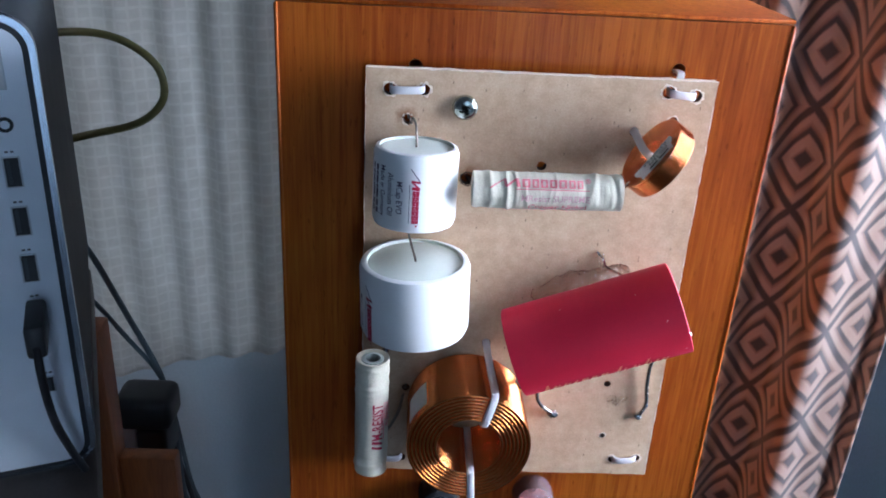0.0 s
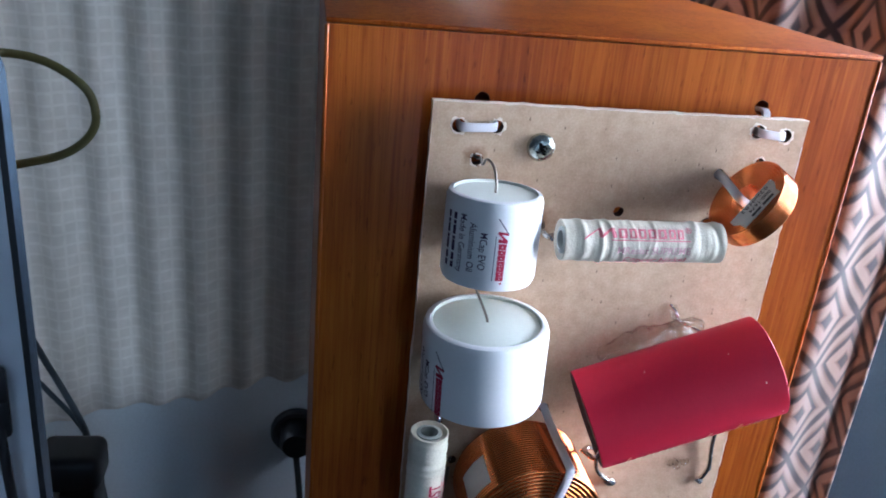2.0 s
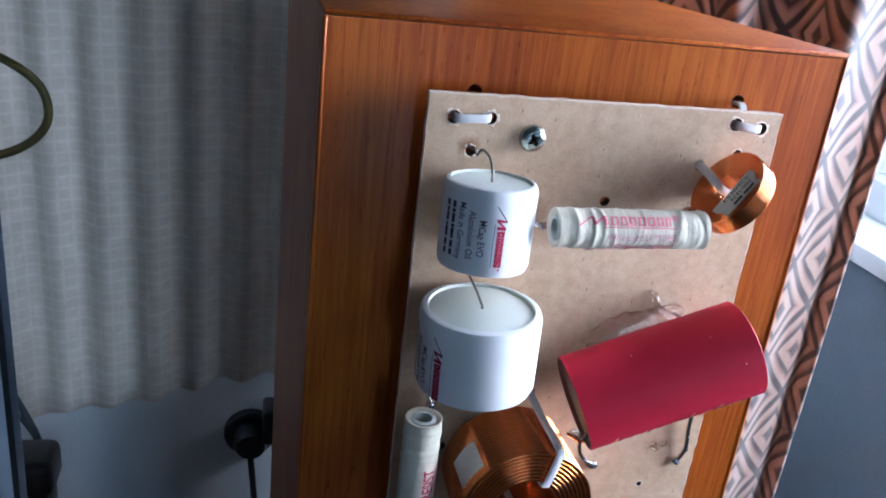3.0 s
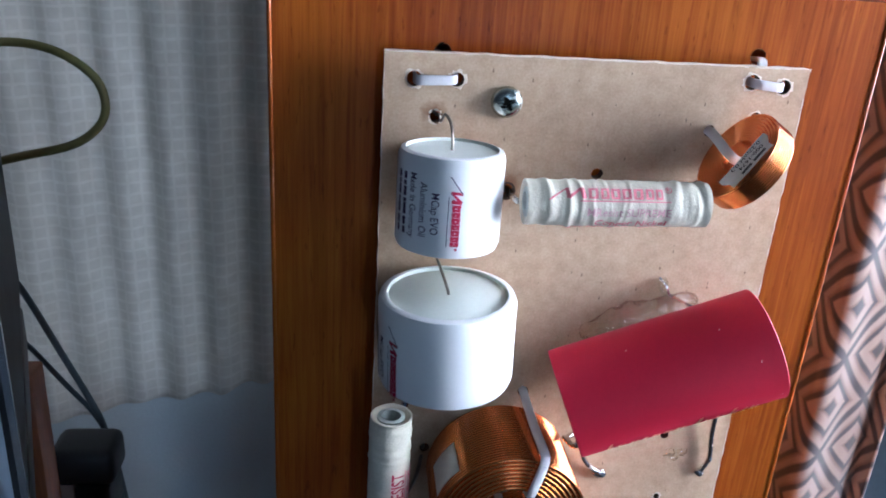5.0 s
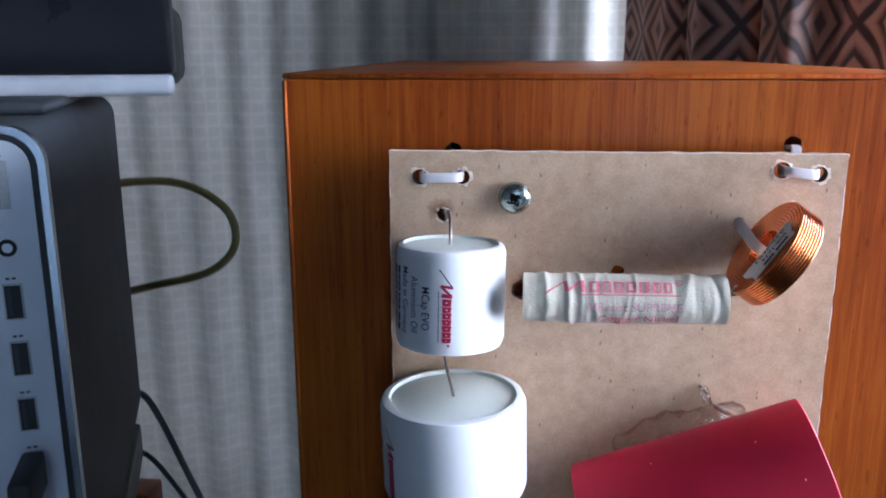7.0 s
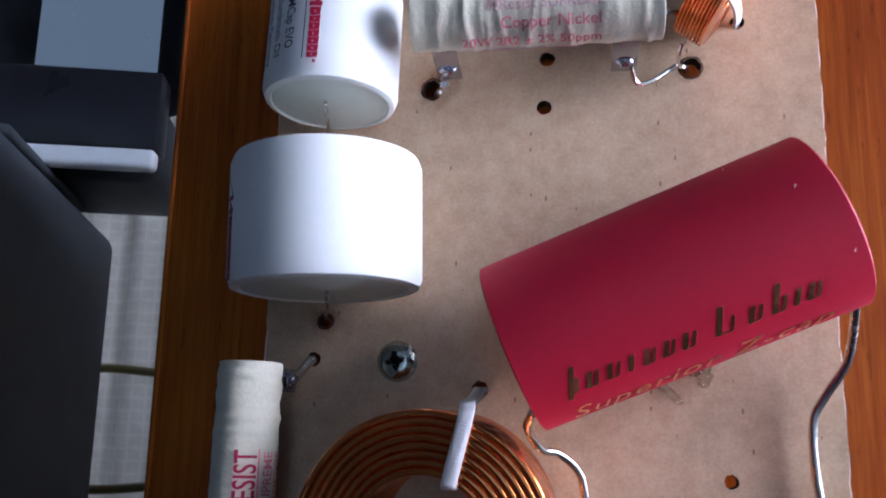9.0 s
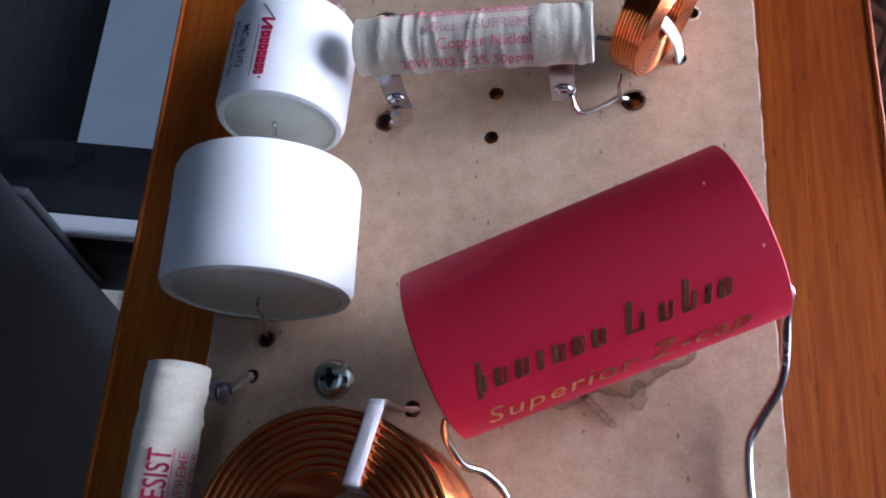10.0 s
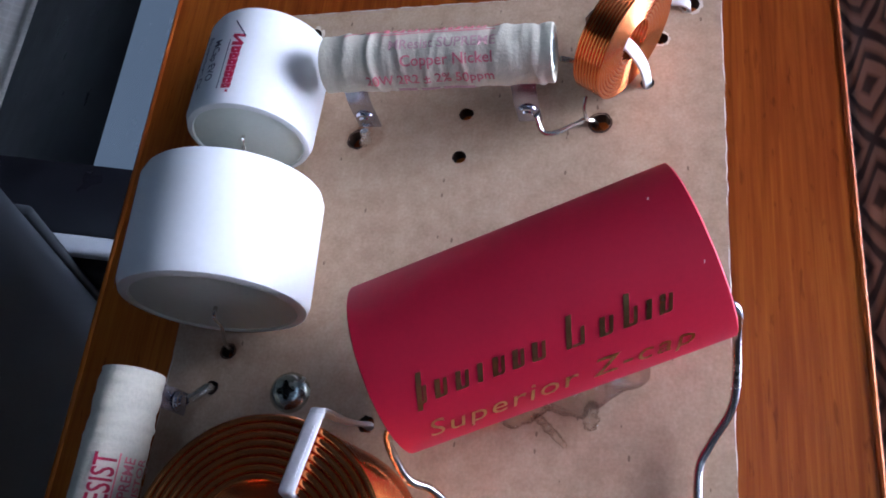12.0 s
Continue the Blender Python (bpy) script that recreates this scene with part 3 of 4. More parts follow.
# Hole walls get the scorched colour so that the holes look dark inside.
for f in plate.faces:
    c = f.calc_center_median()
    inside = BX0 + 0.001 < c.x < BX1 - 0.001 and BZ0 + 0.001 < c.z < BZ1 - 0.001
    f.material_index = 0 if abs(f.normal.y) > 0.5 else 2 if inside else 1
board_plate = part("panel", plate, [BOARD, FIBRE, BURNT_SHADE], board)
rnd = random.Random(11)


def rim(x, z, r, mat, name, ragged, width, count=22):
    """A ragged flat collar of torn or scorched fibre round a hole."""
    bm = bmesh.new()
    inner, outer = [], []
    for i in range(count):
        a = 2 * math.pi * i / count
        k = max(0.15, rnd.uniform(1 - ragged, 1 + ragged))
        inner.append(bm.verts.new((x + r * 0.99 * math.cos(a), -0.0002, z + r * 0.99 * math.sin(a))))
        outer.append(bm.verts.new((x + (r + width * k) * math.cos(a), -0.00004 - 0.0002 * rnd.random() * (k > 1), z + (r + width * k) * math.sin(a))))
    for i in range(count):
        j = (i + 1) % count
        bm.faces.new((inner[i], inner[j], outer[j], outer[i]))
    return part(name, bm, mat, board)


for x, z, r in HOLES[:6]:
    rim(x, z, r, FIBRE, "torn_rim", 0.8, 0.0006)
for x, z, r in (HOLES[8], HOLES[14], HOLES[21]):
    rim(x, z, r, FIBRE, "torn_rim", 0.9, 0.0004)
for (x, z, r), w in ((HOLES[11], 0.0005), (HOLES[12], 0.0004), (HOLES[17], 0.0004), (HOLES[8], 0.0003)):
    rim(x, z, r, BURNT_SHADE, "scorched_rim", 0.3, w)
# pale fibres standing along the sawn edges
for (ax, az), (bx, bz) in (((BX0, BZ1), (BX1, BZ1)), ((BX1, BZ1), (BX1, BZ0)), ((BX0, BZ1), (BX0, BZ0))):
    pts = [(ax + (bx - ax) * i / 70 + rnd.uniform(-1, 1) * 0.00016, rnd.uniform(0, 1) * 0.0003, az + (bz - az) * i / 70 + rnd.uniform(-1, 1) * 0.00016) for i in range(71)]
    part("frayed_edge", tube(pts, 0.00017, 6, 2), FIBRE, board, "pale frayed sawn edge")
# thin spacer nuts between the board and the cabinet
for x, z in ((0.034, 0.9627), (0.030, 0.8752), (0.09, 0.82), (0.10, 0.93)):
    part("spacer", lathe([(0, 0), (0.004, 0), (0.004, SY0 - BT), (0, SY0 - BT)], basis((x, BT, z), (0, 1, 0), (1, 0, 0)), 6), ZINC, board)


# ---- cable ties at the corners of the board ----
def corner_tie(x0, x1, z, z1, width=0.0026):
    mid = (x0 + x1) / 2
    t = thing("cable_tie", (mid, 0, z), "short white nylon cable tie looped through two board holes", "cable tie", "cable ties holding the board")
    pts = [(x0, 0.004, z), (x0, 0.0005, z), (x0 + 0.0012, -0.0012, z + (z1 - z) * 0.1), (mid, -0.0016, (z + z1) / 2), (x1 - 0.0012, -0.0012, z1 - (z1 - z) * 0.1), (x1, 0.0005, z1), (x1, 0.004, z1)]
    part("strap", strap(pts, width, 0.0009, (0, 0, 1)), NYLON, t)
    return t


corner_tie(0.0085, 0.0196, 0.9678, 0.9682)
tie_tr = corner_tie(0.1036, 0.1124, 0.9706, 0.9698)
part("tail", strap([(0.1087, 0.0142, 0.9752), (0.1087, 0.0085, 0.9758), (0.1082, 0.006, 0.9745), (0.108, 0.0045, 0.9705)], 0.0026, 0.0012, (1, 0, 0)), NYLON, tie_tr)
corner_tie(0.1050, 0.1143, 0.8151, 0.8158)
corner_tie(0.0072, 0.0162, 0.8135, 0.8135)


# ---- screws ----
def screw(x, z, turn):
    s = thing("pan_head_screw", (x, 0, z), "zinc plated pan head screw with a cross recess in the board", "screw", "screws holding the board")
    m = basis((x, 0, z), (0, -1, 0), (math.cos(turn), 0, math.sin(turn)))
    bm = bmesh.new()
    seg, rings = 48, [(0.0044, 0.0), (0.0044, 0.0006), (0.0041, 0.0014), (0.0034, 0.0021), (0.0026, 0.0025)]
    prof = [[bm.verts.new((r * math.cos(2 * math.pi * i / seg), r * math.sin(2 * math.pi * i / seg), h)) for i in range(seg)] for r, h in rings]

    def star(a):
        return 0.0012 + 0.0010 * abs(math.cos(2 * a)) ** 2.2
    prof.append([bm.verts.new((star(2 * math.pi * i / seg) * math.cos(2 * math.pi * i / seg), star(2 * math.pi * i / seg) * math.sin(2 * math.pi * i / seg), 0.0026)) for i in range(seg)])
    prof.append([bm.verts.new((0.72 * star(2 * math.pi * i / seg) * math.cos(2 * math.pi * i / seg), 0.72 * star(2 * math.pi * i / seg) * math.sin(2 * math.pi * i / seg), 0.0007)) for i in range(seg)])
    for a, b in zip(prof, prof[1:]):
        for i in range(seg):
            bm.faces.new((a[i], a[(i + 1) % seg], b[(i + 1) % seg], b[i]))
    bm.transform(m)
    part("head", bm, ZINC, s)
    # Near-black recess floor: its shade is put into the colour.
    part("recess", lathe([(0, 0.0007), (0.0013, 0.0007), (0.0013, 0.0009), (0, 0.00075)], m, 12), HOLE_SHADE, s)
    part("shank", lathe([(0, 0.0001), (0.0018, 0.0001), (0.0018, -0.009), (0, -0.010)], m, 12), ZINC, s)


screw(0.0339, 0.9626, 0.5)
screw(0.0300, 0.8752, 0.2)


# ---- white film capacitors ----
def film_capacitor(name, x, y, z0, z1, r, label, lean, print_turn, top_lead, low_lead, scale):
    c = thing(name, (x, y, z0), label, "capacitor", "white film capacitors")
    h = z1 - z0
    m = basis((x, y, z0), lean, (1, 0, 0))
    e = 0.0021
    prof = [(0, 0.0009), (r * 0.80, 0.0009), (r * 0.83, 0.0002), (r * 0.87, 0.0), (r - e * 0.8, 0.0), (r - e * 0.3, 0.0004), (r, e)]
    body = prof[3:] + [(r, h * 0.33), (r, h * 0.66), (r, h - e), (r - e * 0.3, h - 0.0004), (r - e * 0.8, h), (r * 0.87, h)]
    part("can", lathe(body, m, 96), CAP_WHITE, c)
    part("end_disc", lathe([(0, 0.0002), (r * 0.83, 0.0002), (r * 0.855, 0.0004), (r * 0.87, 0.0)], m, 64), POTTING, c, "pale grey potted end")
    part("end_disc", lathe([(r * 0.87, h), (r * 0.862, h - 0.0009), (r * 0.845, h - 0.0010), (r * 0.82, h - 0.0007), (0, h - 0.0007)], m, 64), POTTING, c, "pale grey potted end")
    part("lead", tube(top_lead, 0.0004, 8), WIRE_DARK, c, "thin tarnished wire lead")
    part("lead", tube(low_lead, 0.0004, 8), WIRE, c, "thin tinned wire lead")
    # print runs down the can: text x from top to bottom
    k = scale

    def printed(bm, ink, offset, along):
        part("print", wrap(bm, m, r + 0.00006, print_turn + offset / r, h - along * k, True), ink, c, smooth=False)
    # a slanted mark and blocks in place of the maker's sign
    zig = [(0.0, -0.0016 * k), (0.0044 * k, 0.0017 * k), (0.0040 * k, -0.0013 * k), (0.0066 * k, 0.0015 * k), (0.0063 * k, -0.0011 * k)]
    printed(strokes(zig[:2], (0.00028 * k,)), INK_BLUE, 0.0, 0.0044)
    printed(strokes(zig[1:], (0.0007 * k, 0.0006 * k, 0.0010 * k)), INK_RED, 0.0, 0.0044)
    blocks, px = [], 0.0
    for w in (1.25, 1.0, 1.1, 1.0, 1.1, 1.0, 0.8):
        u = 0.00152 * k * w
        blocks += [(px, 0, px + u * 0.42, 0.0023 * k, 0), (px + u * 0.38, 0.0013 * k, px + u * 0.62, 0.0022 * k, 0), (px + u * 0.40, 0.0, px + u * 0.60, 0.0009 * k, 0), (px + u * 0.56, 0.0001 * k, px + u * 0.95, 0.0022 * k, 0)]
        px += u
    blocks.append((px + 0.0004 * k, 0.0013 * k, px + 0.0010 * k, 0.0019 * k, 0))
    printed(bars(blocks), INK_RED, -0.0009 * k, 0.0116)
    printed(bars([(0.0, 0.0, px + 0.0020 * k, 0.00020 * k, 0)]), INK_BLUE, -0.0019 * k, 0.0096)
    y0 = -0.0062 * k
    for text, width, at in (("MCap EVO", 0.0108, 0.0090), ("Aluminium Oil", 0.0142, 0.0066), ("Made in Germany", 0.0170, 0.0048)):
        printed(lettering(text, 0.0030 * k, width=width * k, weight=0.004), INK_BLUE, y0, at)
        y0 -= 0.0033 * k
    line = []
    for row in range(2):
        px = 0.0
        for w in (1.6, 1.0, 2.2, 0.8, 2.6, 1.8, 1.5):
            line.append((px, -row * 0.0026 * k, px + 0.0012 * k * w, 0.0012 * k - row * 0.0026 * k, 0))
            px += 0.00145 * k * w
    printed(bars(line), INK_BLUE, y0 + 0.0006 * k, 0.0050)
    return c


film_capacitor("film_capacitor", 0.0177, -0.0172, 0.9272, 0.9536, 0.0141, "small white cylindrical film capacitor with dark red and violet print",
               (0.010, 0.06, 1), radians(270),
               [(0.0178, -0.0160, 0.9525), (0.0178, -0.0157, 0.9555), (0.0174, -0.0125, 0.9592), (0.0164, -0.0068, 0.9600), (0.0158, -0.0040, 0.9575), (0.0152, -0.0028, 0.9590), (0.0148, -0.0008, 0.9585), (0.0146, 0.005, 0.9577)],
               [(0.0172, -0.0186, 0.9280), (0.0172, -0.0186, 0.9262), (0.0160, -0.0120, 0.9235), (0.0140, -0.0045, 0.9215), (0.0129, 0.005, 0.9213)], 1.0)
film_capacitor("film_capacitor", 0.0195, -0.0200, 0.8876, 0.9140, 0.0191, "large squat white cylindrical film capacitor with dark red print",
               (-0.028, 0.0, 1), radians(216),
               [(0.0190, -0.0202, 0.9130), (0.0186, -0.0198, 0.9148), (0.0168, -0.0150, 0.9190), (0.0148, -0.0060, 0.9222), (0.0129, 0.005, 0.9213)],
               [(0.0195, -0.0190, 0.8886), (0.0193, -0.0185, 0.8858), (0.0172, -0.0110, 0.8858), (0.0148, -0.0040, 0.8842), (0.0135, 0.005, 0.8838)], 1.14)


# ---- wirewound resistors in a shrunk sleeve ----
def resistor(name, m, length, r, label, folds, print_items, tabs, leads):
    c = thing(name, m.translation, label, "resistor", "sleeved power resistors")
    off = Vector((m.translation.x * 90, 3.3, 1.7))

    def relief(a, h):
        """Shrink folds that slant and fade round the sleeve, over a slight lumpiness."""
        k = h / length
        out = 0.00014 * noise.noise(Vector((math.cos(a) * 1.3, math.sin(a) * 1.3, h * 420)) + off) + 0.00010 * noise.noise(Vector((math.cos(a) * 0.8, math.sin(a) * 0.8, h * 900)) + off)
        for i, (at, amp, wide) in enumerate(folds):
            lean = 0.018 * math.sin(a + i * 1.9) + 0.006 * math.sin(2 * a + i)
            fade = 0.62 + 0.38 * math.sin(a * 1.0 + i * 2.4)
            out += 0.55 * amp * fade * math.exp(-((k - at - lean) / wide) ** 2)
        return out
    n = 150
    shell = [(r * 0.62, 0.0012), (r * 0.93, 0.0002)] + [(r, length * i / n) for i in range(1, n)] + [(r * 0.93, length - 0.0002), (r * 0.62, length - 0.0012)]
    part("sleeve", lathe(shell, m, 64, wobble=lambda a, h, q: relief(a, h) if q > r * 0.9 else 0), SLEEVE, c)
    part("core", lathe([(r * 0.66, 0.0006), (r * 0.66, length - 0.0006), (r * 0.46, length - 0.0004), (r * 0.44, length * 0.5), (r * 0.46, 0.0004)], m, 36, close=True), CERAMIC, c, "hollow grey ceramic core")
    for text, size, width, along, turn, ink in print_items:
        if isinstance(text, str):
            bm = lettering(text, size, width=width)
        else:
            bm = bars(text) if len(text[0]) == 5 else strokes(text, (0.0004, 0.0009, 0.0007, 0.0013))
        part("print", wrap(bm, m, r + 0.00027, turn, along, relief=relief), ink, c, smooth=False)
    for bm, mat, nm, lab in tabs + leads:
        part(nm, bm, mat, c, lab)
    return c


def tab(points, width, side, rivet, normal):
    """A bent metal solder tab with a rivet."""
    bm = strap(points, width, 0.0006, side, 3)
    riv = lathe([(0, 0.0013), (0.0011, 0.0013), (0.0014, 0.0009), (0.0019, 0.0008), (0.0022, 0.0004), (0.0022, 0.0), (0, 0.0)], basis(rivet, normal, side), 24)
    return join(bm, riv)


R1 = basis((0.0363, -0.0231, 0.9418), (1, 0.006, 0.006), (0, -1, 0))
# round the axis: 0 faces out of the board, positive turns run upward
maker, px = [], 0.0
for w in (1.2, 1, 1.1, 1.1, 1.2, 1, 0.9):
    u = 0.0027 * w
    maker += [(px, 0, px + u * 0.24, 0.0029, 0), (px + u * 0.2, 0.0023, px + u * 0.6, 0.0029, 0), (px + u * 0.2, 0.0, px + u * 0.6, 0.0005, 0), (px + u * 0.55, 0, px + u * 0.79, 0.0029, 0)]
    px += u
UPT = 1 if (R1.to_3x3() @ Vector((0, 1, 0))).z > 0 else -1
tabs1 = [
    (tab([(0.0418, -0.0185, 0.9380), (0.0418, -0.0145, 0.9368), (0.0416, -0.0095, 0.9368), (0.0414, -0.0060, 0.9368)], 0.0052, (1, 0, 0), (0.0416, -0.0105, 0.9366), (0, 0.1, -1)), TAB_METAL, "solder_tab", "bent zinc tab with a rivet"),
    (tab([(0.0785, -0.0185, 0.9380), (0.0785, -0.0145, 0.9368), (0.0785, -0.0095, 0.9368), (0.0785, -0.0060, 0.9368)], 0.0052, (1, 0, 0), (0.0785, -0.0105, 0.9366), (0, 0.1, -1)), TAB_METAL, "solder_tab", "bent zinc tab with a rivet"),
]
leads1 = [
    (tube([(0.0400, -0.0062, 0.9355), (0.0400, -0.0035, 0.9345), (0.0385, -0.0018, 0.9352), (0.0362, 0.004, 0.9368)], 0.0011, 8), SOLDER, "lead", "thick soldered wire end"),
    (tube([(0.0800, -0.0085, 0.9362), (0.0808, -0.0060, 0.9345), (0.0822, -0.0050, 0.9338), (0.0850, -0.0040, 0.9350), (0.0885, -0.0025, 0.9378), (0.0905, -0.0014, 0.9392), (0.0931, 0.004, 0.9391)], 0.0006, 8), WIRE, "lead", "bent tinned wire"),
    (tube([(0.0862, -0.0200, 0.9425), (0.0880, -0.0185, 0.9430), (0.0900, -0.0160, 0.9440)], 0.0006, 6), WIRE, "lead", "bent tinned wire"),
]
resistor("power_resistor", R1, 0.0493, 0.0060, "beige wrinkled sleeve resistor with pink print lying across the board",
         [(0.05, -0.0005, 0.03), (0.105, 0.00075, 0.022), (0.165, -0.0004, 0.03), (0.235, 0.00075, 0.013), (0.275, 0.0006, 0.011), (0.325, 0.00035, 0.010), (0.37, 0.0004, 0.011), (0.43, 0.0004, 0.010), (0.49, 0.00035, 0.011), (0.55, 0.0003, 0.010), (0.62, 0.0003, 0.012), (0.72, -0.0003, 0.03), (0.80, 0.0006, 0.022), (0.86, -0.0003, 0.03), (0.925, -0.0006, 0.014), (0.955, 0.0007, 0.013)],
         [([(0.0, -0.0002), (0.0048, 0.0031), (0.0052, 0.0004), (0.0086, 0.0031), (0.0093, 0.0003)], 0, 0, 0.0054, UPT * 0.46, INK_PINK),
          (maker, 0, 0, 0.0158, UPT * 0.50, INK_PINK),
          ([(0.0, 0, 0.0240, 0.0003, 0)], 0, 0, 0.0136, UPT * 0.38, INK_PINK),
          ("®", 0.0026, 0.0019, 0.0362, UPT * 0.80, INK_PINK),
          ("MResist SUPREME", 0.0031, 0.0222, 0.0157, UPT * -0.24, INK_PALE),
          ("Copper Nickel", 0.0032, 0.0190, 0.0182, UPT * -0.80, INK_PINK),
          ("20W 2R2 ± 2% 50ppm", 0.0031, 0.0270, 0.0103, UPT * -1.44, INK_PINK),
          ([(0.0, 0, 0.004, 0.0014, 0), (0.005, 0, 0.009, 0.0014, 0), (0.0098, 0, 0.0165, 0.0014, 0)], 0, 0, 0.0165, UPT * -1.95, INK_PALE)],
         tabs1, leads1)

R2 = basis((0.0046, -0.0198, 0.8238), (0.003, 0.012, 1), (0, -1, 0))
tabs2 = [(tab([(0.0072, -0.0150, 0.8705), (0.0085, -0.0110, 0.8705), (0.0088, -0.0080, 0.8705), (0.0088, -0.0050, 0.8705)], 0.0048, (0, 0, 1), (0.0090, -0.0085, 0.8705), (1, 0.05, 0)), TAB_METAL, "solder_tab", "bent zinc tab with a rivet"),
         (tab([(0.0072, -0.0150, 0.8290), (0.0085, -0.0110, 0.8290), (0.0088, -0.0080, 0.8290), (0.0088, -0.0050, 0.8290)], 0.0048, (0, 0, 1), (0.0090, -0.0085, 0.8290), (1, 0.05, 0)), TAB_METAL, "solder_tab", "bent zinc tab with a rivet")]
leads2 = [(tube([(0.0092, -0.0060, 0.8712), (0.0098, -0.0040, 0.8725), (0.0105, -0.0022, 0.8742), (0.0111, -0.0008, 0.8753), (0.0112, 0.004, 0.8755)], 0.0011, 8), SOLDER, "lead", "thick soldered wire end"),
          (tube([(0.0092, -0.0060, 0.8300), (0.0120, -0.0040, 0.8330), (0.0150, -0.0030, 0.8400), (0.0172, 0.003, 0.8480)], 0.0006, 8), WIRE_DARK, "lead", "thin dark wire")]
resistor("power_resistor", R2, 0.0500, 0.0062, "beige sleeved resistor with pink print standing upright on the board",
         [(0.03, -0.0007, 0.03), (0.075, 0.0006, 0.02), (0.13, -0.0003, 0.03), (0.20, 0.0003, 0.015), (0.72, 0.0003, 0.012), (0.795, 0.0005, 0.014), (0.83, -0.0007, 0.02), (0.885, 0.0004, 0.02), (0.93, 0.0003, 0.012), (0.985, -0.0004, 0.012)],
         [("M-RESIST", 0.0060, 0.0160, 0.0172, 0.74, INK_RED),
          ([(0.0, 0, 0.0165, 0.0003, 0)], 0, 0, 0.0169, 0.84, INK_PINK),
          ("SUPREME", 0.0031, 0.0105, 0.0224, 1.30, INK_PINK),
          ("RESISTOR", 0.0031, 0.0110, 0.0223, 1.76, INK_PINK),
          ([(0.0, 0, 0.0035, 0.0014, 0), (0.0045, 0, 0.0065, 0.0014, 0), (0.0075, 0, 0.0110, 0.0014, 0)], 0, 0, 0.0222, 2.2, INK_PALE),
          ([(0.0, 0.0, 0.0012, 0.0042, 0.0010), (0.0022, 0.0, 0.0034, 0.0042, 0.0010)], 0, 0, 0.0125, 0.74, INK_RED)],
         tabs2, leads2)

# ---- red film capacitor ----
RED_AX = Vector((math.cos(radians(22.2)) * math.cos(radians(3.2)), -math.sin(radians(3.2)), math.sin(radians(22.2)) * math.cos(radians(3.2))))
RED_C = Vector((0.082, -0.0196, 0.8872))
RL, RR = 0.0610, 0.0163
red = thing("film_capacitor", RED_C, "large crimson cylindrical film capacitor with gold lettering, glued slantwise", "capacitor")
MR = basis(RED_C + RED_AX * (-0.0278), RED_AX, (0, -1, 0))
part("wrapper", lathe([(RR - 0.0005, 0.0), (RR, 0.0003), (RR, RL * 0.3), (RR, RL * 0.6), (RR, RL - 0.0003), (RR - 0.0005, RL)], MR, 96), RED, red)
part("end_disc", lathe([(0, 0.0016), (RR * 0.9, 0.0014), (RR - 0.0005, 0.0)], MR, 64), RED_END, red, "dark resin end")
part("end_disc", lathe([(RR - 0.0005, RL), (RR * 0.9, RL - 0.0014), (0, RL - 0.0016)], MR, 64), RED_END, red, "dark resin end")
UPR = 1 if (MR.to_3x3() @ Vector((0, 1, 0))).z > 0 else -1


def foil(bm, along, turn):
    part("print", wrap(bm, MR, RR + 0.00012, UPR * turn, along), GOLD, red, "gold foil print", smooth=False)


# plain slanted bars for the maker's name, then the readable line
px, glyphs = 0.0, []
for i, w in enumerate((1.0, 1.0, 1.1, 0.7, 0.95, 0.9, 1.1, 0, 1.6, 1.1, 1.1, 0.55, 1.0)):
    u, tall, low = 0.0037 * w, 0.0054 if i in (0, 8, 10) else 0.0032, -0.0012 if i == 0 else 0.0
    if not w:
        px += 0.0016
        continue
    glyphs.append((px + u * 0.12, low, px + u * 0.12 + 0.0009, tall, 0.34 * (tall - low)))
    if w > 0.8:
        glyphs.append((px + u * 0.55, 0.0002, px + u * 0.55 + 0.0006, 0.0030, 0.34 * 0.0028))
        glyphs.append((px + u * 0.30, 0.0, px + u * 0.62, 0.0004, 0.0001))
    px += u
foil(bars(glyphs), 0.0062, -0.84)
foil(lettering("Superior Z-cap", 0.0064, shear=0.32, spacing=1.12, width=0.0475, weight=-0.003), 0.0062, -1.36)
for along, turn, w in ((0.0545, 0.33, 0.00026), (0.047, 1.05, 0.0002), (0.0585, -0.50, 0.00022), (0.021, 1.2, 0.0002)):
    part("nick", wrap(bars([(0, 0, w, w * 2.2, w * 0.8)]), MR, RR + 0.0001, UPR * turn, along), FIBRE, red, "pale nick in the wrapper", smooth=False)
part("lead", tube([MR @ Vector((0.004, -0.011 * UPR, 0.0014)), MR @ Vector((0.004, -0.013 * UPR, -0.0012)), (0.0588, -0.0150, 0.8620), (0.0610, -0.0095, 0.8580), (0.0645, -0.0060, 0.8570), (0.0685, -0.0035, 0.8530), (0.0700, -0.0025, 0.8455), (0.0735, -0.0015, 0.8405), (0.0772, -0.0008, 0.8378)], 0.00085, 10), WIRE, red, "bent tinned wire lead")
part("lead", tube([MR @ Vector((0.0, -0.010 * UPR, RL - 0.0014)), MR @ Vector((0.0, -0.0125 * UPR, RL + 0.0012)), (0.1192, -0.0130, 0.8860), (0.1188, -0.0070, 0.8760), (0.1150, -0.0040, 0.8690), (0.1128, -0.0030, 0.8640), (0.1128, -0.0025, 0.8540), (0.1140, -0.0020, 0.8450), (0.1128, -0.0015, 0.8400), (0.1120, -0.0005, 0.8378)], 0.00085, 10), WIRE, red, "bent tinned wire lead")
